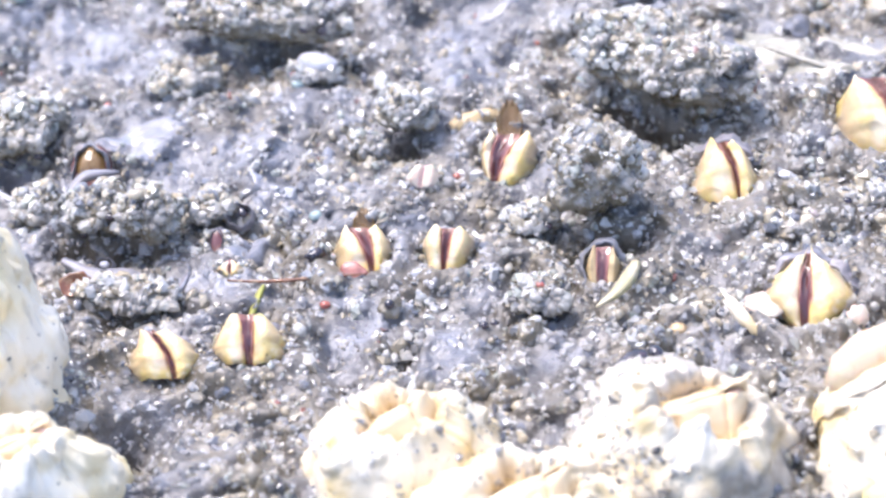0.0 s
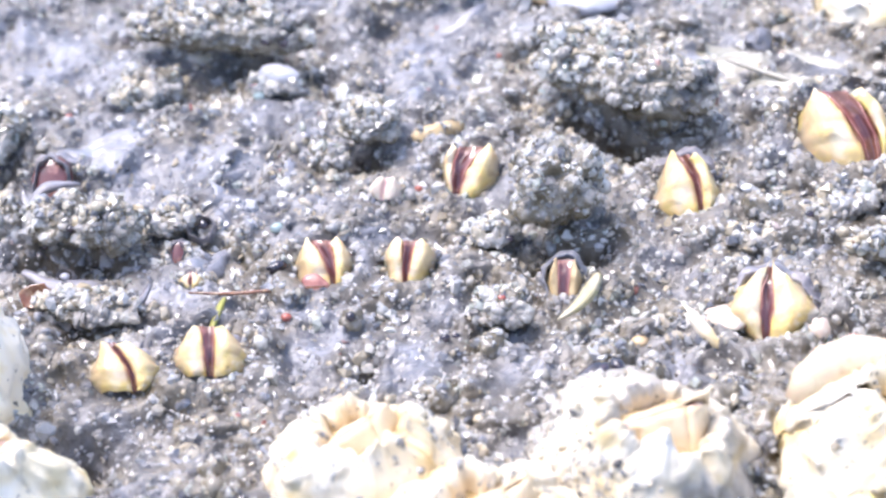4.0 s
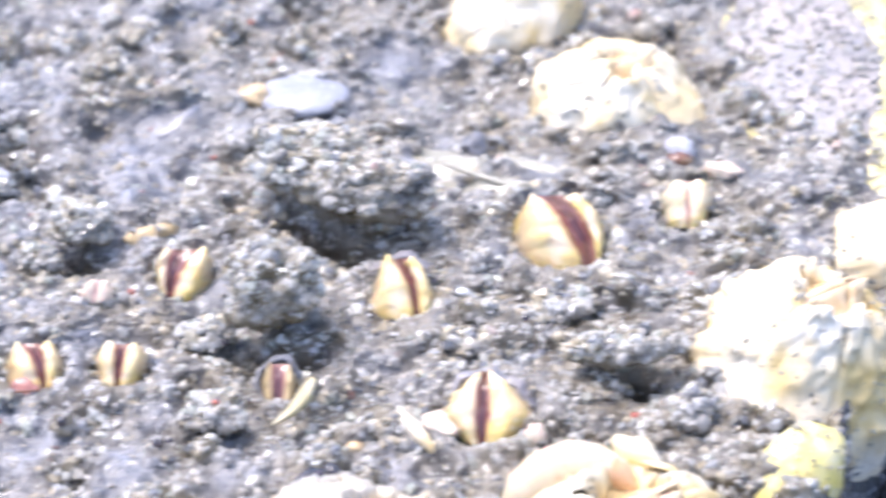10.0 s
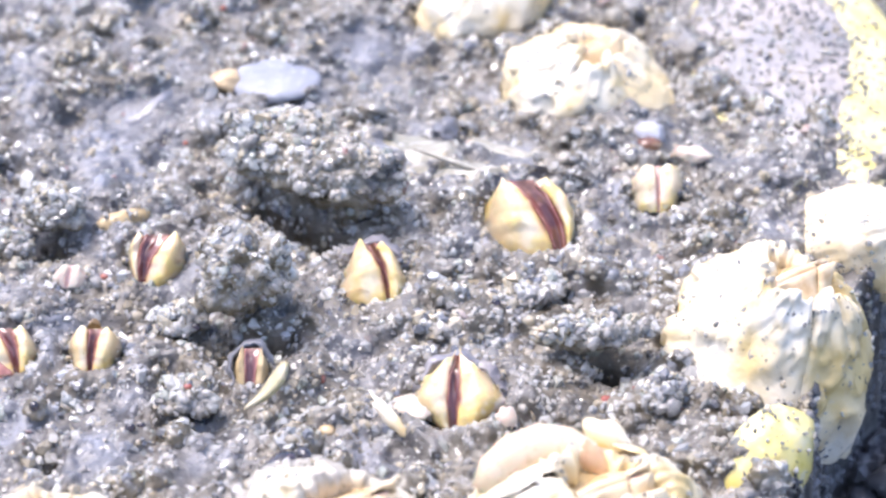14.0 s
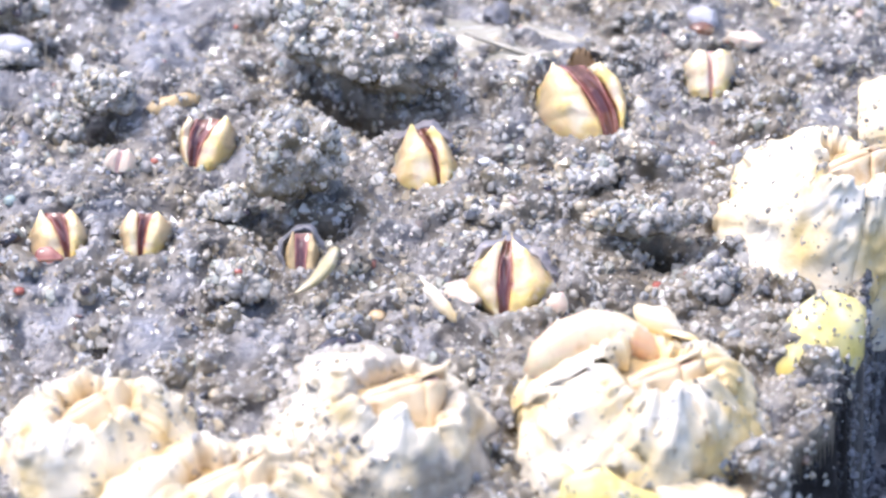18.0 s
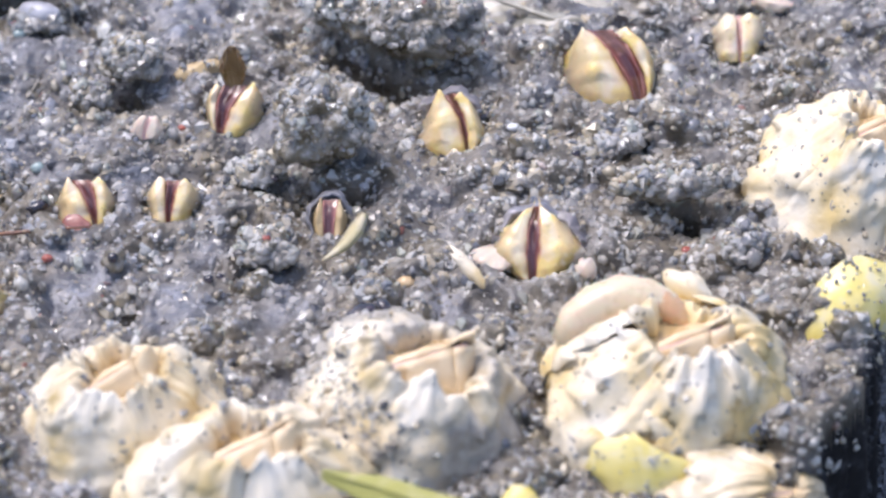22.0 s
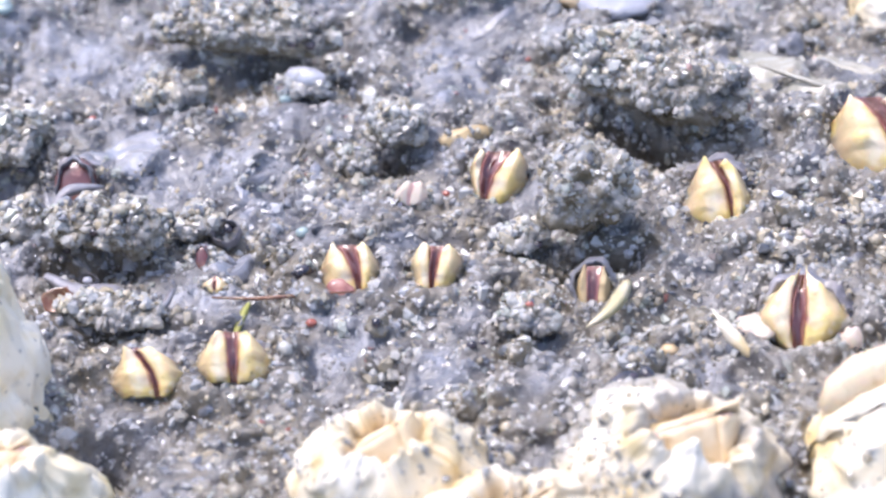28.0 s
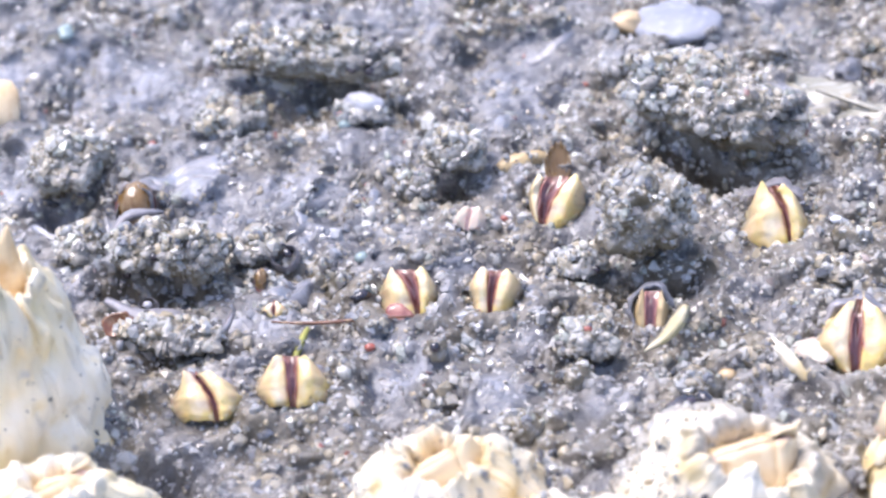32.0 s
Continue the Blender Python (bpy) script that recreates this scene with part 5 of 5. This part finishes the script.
skin([(4.56, 4.16, 0.6), (4.11, 2.18, 0.6), (4.51, 0.87, 0.6)], [0.1, 0.25, 0.1], "thin wet film at a sand clump", 13.2)
skin([(7.45, 3.86, 0.6), (5.31, 1.89, 0.6), (5.05, -1.36, 0.6)], [0.2, 0.35, 0.2], "thin wet film beside a barnacle", 8.2)


for k, (p, q) in enumerate((((-15.58, 18.61, 1.4), (-16.04, 21.99, 3)), ((-33.85, 19.77, 0.8), (-34.29, 23.98, 2.4)), ((-33.83, 20.81, 1.2), (-34.35, 24.76, 2.2)))):
    strip("seaweed", [p, ((p[0] + q[0]) / 2 + 0.15, (p[1] + q[1]) / 2, (p[2] + q[2]) / 2), q], [0.03, 0.03, 0.02], M_CLUMP, "fine hair-like weed strand", "seaweed", 0.03)

worm = thing("tube_worm", -28.2, -6.5, 0.95, 30, 0, 0, "grey snail-like body with a black bead", "sea snail")
part("body", blob(0.85, 1.0, 0.6, 3, 0.35, 0.9, 4), M_CLUMP, worm)
part("bead", blob(0.40, 0.40, 0.36, 2, 0.05), M_BLACK, worm, "black bead at the tip", at=(0.0, -0.1, 0.75, 0, 0, 0))


film = thing("film_ring", -40.75, 4.5, 0.6, 30, 0, 0, "lilac film ring round a dark grain", "skin")
part("rim", collar(1.0, 0.9, 3.0, 0.0, lip=0.5), M_FILM, film)
part("grain", blob(0.36, 0.44, 0.3, 2, 0.2), M_BLACK, film, "dark blue-black grain", at=(0.2, 0.2, 0.2, 0, 0, 30))
film = thing("film_ring", -50.4, -1.2, 0.55, 35, 0, 0, "grey film bubble with a hole", "skin")
part("rim", collar(0.65, 0.45, 5.0, 0.0, lip=0.35), M_FILM, film)
part("grain", blob(0.4, 0.3, 0.2, 2, 0.1), M_STONE, film, "grey grain in the hole")


# ---- loose sand over the rock and the beach ----
def rock_sand(count, x0, x1, y0, y1, sizes, level_of, seed, name_label, bare=0.6):
    rng = np.random.default_rng(seed)
    p, s = [], []
    holes = [(v[0], v[1], v[3] * 0.46, v[4] * 0.46) for v in SMALL.values()]
    while len(p) < count:
        x, y = rng.uniform(x0, x1), rng.uniform(y0, y1)
        if x > np.interp(y, EDGE_Y, EDGE_X) + 0.3:
            continue
        if any(((x - a) / c) ** 2 + ((y - b) / d) ** 2 < 1 for a, b, c, d in holes):
            continue
        if rng.random() < bare and any((x - p) ** 2 + (y - q) ** 2 < r * r * 0.8 for p, q, s_, r in SMOOTH):
            continue
        wet = FILM[int((x - GX[0]) / 0.3), int((y - GY[0]) / 0.3)]
        if bare and rng.random() < 0.22 * wet:
            continue
        r = max(sizes[0] * 0.6, math.exp(rng.normal(math.log((sizes[0] * sizes[1]) ** 0.5), 0.55)))
        p.append((x, y - SHIFT[int((x - GX[0]) / 0.3), int((y - GY[0]) / 0.3)], level(x, y) + r * (rng.uniform(-0.85, 0.0) - 0.30 * wet)))
        s.append(min(r, sizes[1] * 1.5))
    ob = thing("sand", 0, 0, 0, label=name_label, category="sand", kind="stuff", data=scatter_grains("sand", p, s, rng, level=level_of))
    return ob


rock_sand(48000, -72, 44, -34, 56, (0.14, 0.38), 1, 21, "wet grey, white and black sand grains on the rock")
rock_sand(5000, -72, 44, -34, 56, (0.30, 0.50), 1, 22, "coarse wet sand grains among the fine ones")
rock_sand(22000, -72, 44, -34, 56, (0.08, 0.18), 1, 23, "very fine silt grains on the wet rock", 0.0)

rng = np.random.default_rng(31)
bx, by = rng.uniform(20, 85, 3000), rng.uniform(8, 110, 3000)
# dark grains below the front edge, blackened to put its shade into them
M_DARKGRAIN = material("shaded_dark_grain", mottled((0.010, 0.010, 0.011), (0.03, 0.03, 0.032), (0.08, 0.08, 0.085), 400.0, 900.0), rough=0.5, coat=0.0, spec=0.2)
thing("beach_sand", 0, 0, 0, label="dark wet sand grains on the beach", category="sand", kind="stuff",
      data=scatter_grains("beach_sand", [(x, y, -19.8 + 4 * fbm((x / 13, y / 13, 5), 4)) for x, y in zip(bx, by)], rng.uniform(0.25, 0.8, 3000), rng, M_GRAIN, 1))
bx, by = rng.uniform(5, 70, 2600), rng.uniform(-40, -14, 2600)
thing("beach_sand", 0, 0, 0, label="dark wet sand below the rock, its shade painted near black", category="sand", kind="stuff",
      data=scatter_grains("beach_sand", [(x, y, -19.8 + 4 * fbm((x / 13, y / 13, 5), 4)) for x, y in zip(bx, by)], rng.uniform(0.3, 0.9, 2600), rng, M_DARKGRAIN, 1))
M_GREYGRAIN = material("grey_grain", mottled((0.06, 0.06, 0.065), (0.15, 0.15, 0.16), (0.30, 0.29, 0.30), 250.0, 900.0), rough=0.4, coat=0.15)
bx, by = rng.uniform(24, 80, 3600), rng.uniform(-15, 12, 3600)
thing("beach_sand", 0, 0, 0, label="blue-grey wet sand beside the rock", category="sand", kind="stuff",
      data=scatter_grains("beach_sand", [(x, y, -19.8 + 4 * fbm((x / 13, y / 13, 5), 4)) for x, y in zip(bx, by)], rng.uniform(0.3, 1.0, 3600), rng, M_GREYGRAIN, 1))


px, py = rng.uniform(34, 90, 1500), rng.uniform(-12, 110, 1500)
thing("beach_stones", 0, 0, 0, label="silt-covered lumps and stones on the beach", category="stones", kind="stuff",
      data=scatter_grains("beach_stones", [(x, y, -19.0 + 4 * fbm((x / 13, y / 13, 5), 4)) for x, y in zip(px, py)], rng.uniform(0.5, 1.5, 1500), rng, M_GREYGRAIN, 2))
for y0, y1, count, mat, words in ((-40, -13, 950, M_DARKGRAIN, "dark wet sand on the rock's steep flank, with painted shade"), (-13, 60, 2550, M_GREYGRAIN, "blue-grey wet sand on the rock's steep flank")):
    fy = rng.uniform(y0, y1, count)
    fx = np.interp(fy, EDGE_Y, EDGE_X) + rng.uniform(-0.3, 1.6, count)
    thing("flank_sand", 0, 0, 0, label=words, category="sand", kind="stuff",
          data=scatter_grains("flank_sand", [(x, y, level(x, y) + rng.uniform(-0.2, 0.3)) for x, y in zip(fx, fy)], rng.uniform(0.2, 0.5, count), rng, mat, 1))


# ---- what moves: the lids open and the fans sweep out ----
SWEEPS = {
    "upper": [(0, 0.5), (0.3, 1), (0.6, 0), (1.9, 0), (2.4, 0.7), (2.7, 1), (3.0, 0), (4.4, 0), (4.9, 1), (5.3, 0), (6.7, 0), (7.0, 0.8), (7.3, 1), (7.6, 0.4), (7.9, 0), (9.1, 0), (9.6, 0.9), (9.9, 0.3), (10.3, 0),
              (11.5, 0), (12.0, 1), (12.3, 0), (14.0, 0), (14.5, 0.95), (14.9, 0), (16.2, 0), (16.6, 0.7), (16.9, 1), (17.2, 0.4), (17.5, 0), (18.7, 0), (19.0, 0.55), (19.3, 1), (19.6, 0.3), (19.9, 0), (21.3, 0),
              (21.7, 0.9), (22.0, 1), (22.3, 0), (24.0, 0.2), (24.4, 0.95), (24.7, 0), (26.4, 0), (26.9, 1), (27.3, 0), (28.9, 0), (29.2, 0.8), (29.5, 1), (29.8, 0), (31.5, 0), (32, 0.5)],
    "twin": [(0, 0), (0.3, 0.7), (0.8, 0), (1.5, 0), (1.8, 0.7), (2.3, 0), (3.0, 0.1), (3.3, 0.8), (3.7, 0), (4.5, 0), (4.9, 0.7), (5.3, 0), (6.0, 0.1), (6.4, 1), (6.8, 0), (7.5, 0), (7.9, 0.6), (8.4, 0), (13.2, 0), (13.6, 0.5),
             (14.1, 0.6), (14.5, 0), (16.4, 0.2), (16.8, 0.7), (17.2, 0), (18.1, 0), (18.4, 0.8), (18.8, 0), (19.5, 0.1), (19.9, 0.8), (20.3, 0), (20.8, 0), (21.1, 0.5), (21.5, 0), (22.3, 0), (22.6, 0.6), (23.0, 0), (28.5, 0), (28.9, 0.5), (29.3, 0), (32, 0)],
    "diamond": [(0, 0), (10.2, 0), (10.8, 0.5), (11.4, 0.7), (12.0, 0.95), (12.3, 0.6), (12.6, 0), (17.1, 0), (17.6, 0.5), (18.0, 0), (22.8, 0), (24.1, 0.3), (24.7, 0), (27.9, 0), (28.5, 0.8), (29.0, 0.95), (29.4, 0), (32, 0)],
    "large": [(0, 0), (2.3, 0), (2.7, 1), (3.1, 0), (5.0, 0), (5.5, 0.4), (6.0, 0), (10.4, 0), (10.8, 0.9), (11.2, 0), (13.1, 0.1), (13.5, 1), (13.9, 0), (17.7, 0), (18.1, 0.6), (18.5, 0), (20.1, 0), (20.5, 0.9), (20.9, 0), (22.8, 0), (23.2, 0.6), (23.6, 0), (32, 0)],
    "ridge_foot": [(0, 0), (5.2, 0), (5.8, 0.35), (6.6, 0.4), (7.3, 0.1), (9.0, 0.2), (10.5, 0.3), (13.0, 0.3), (14.0, 0), (32, 0)],
    "flap": [(0, 0.5), (0.5, 0), (23.3, 0), (23.8, 0.8), (24.1, 0.8), (24.6, 0), (32, 0)],
    "hooded": [(0, 0.8), (0.5, 0.9), (0.9, 0), (3.2, 0), (5.2, 0.4), (5.5, 0.9), (5.9, 0), (27.6, 0), (28.5, 0.9), (29.5, 0.9), (29.8, 0), (30.4, 0), (31.2, 0.5), (31.8, 0.9), (32, 1)],
    "bead": [(0, 0), (5.2, 0), (5.5, 0.8), (5.9, 0), (31.3, 0), (31.8, 0.9), (32, 1)],
    "pink": [(0, 0), (11.5, 0), (12.0, 0.6), (12.6, 0), (16.2, 0.2), (16.7, 0.7), (17.3, 0), (19.4, 0), (19.9, 0.8), (20.3, 0), (32, 0)],
    "cave": [(0, 0), (14.2, 0), (14.5, 0.5), (14.9, 0), (32, 0)],
}
LID = {"diamond": [(0, 0.15), (5, 0.1), (9, 0.25), (10.5, 0.6), (12.3, 1), (12.8, 0.2), (16.5, 0.5), (17.7, 0.9), (18.3, 0.3), (20, 0.1), (22.5, 0.4), (24.1, 1), (24.8, 0.3), (26, 0.3), (28.4, 0.9), (29, 1), (29.5, 0.3), (32, 0.4)],
       "large": [(0, 0.3), (5.5, 0.9), (8, 0.2), (8.8, 0.7), (9.5, 0.3), (10.8, 1), (11.6, 0.3), (13, 0.5), (13.5, 1), (14.3, 0.3), (18.1, 0.9), (19, 0.4), (20.5, 1), (21.2, 0.3), (23.2, 0.9), (25.3, 0.9), (26, 0.7), (32, 0.3)],
       "ridge_foot": [(0, 0.1), (3, 0.2), (6.3, 1), (8, 0.4), (13, 0.9), (14, 0.2), (18, 0.1), (26, 0.1), (32, 0.1)]}


def motions():
    for key, rows in SWEEPS.items():
        made = BARNACLES[key]
        w, h, d = made["size"]
        hood = "valves" not in made
        reach, rise, tip = (0.22, 0.35, 12) if not hood else (-0.18, 0.45, 0)
        if key == "diamond":
            reach, rise, tip = 0.08, 0.25, -5
        out = []
        for t, v in rows:
            if hood:
                out.append((t, pose(0, h * 0.10 * v * MM, d * (-1.6 + 1.7 * v) * MM)))
            else:
                out.append((t, pose(0, h * reach * v * MM, d * (-0.7 + (0.7 + rise) * v) * MM, -70 + (70 + tip) * v, 0, 0)))
        walk(made["cirri"], out)
    for key, rows in LID.items():
        made = BARNACLES[key]
        w, h, d = made["size"]
        for side, ob in zip((-1, 1), made["valves"]):
            hinge = side * w * 0.42 * MM
            walk(ob, [(t, pose(hinge, 0, 0, 0, side * 9 * (v - 0.3), 0) @ pose(-hinge, 0, 0)) for t, v in rows])


motions()
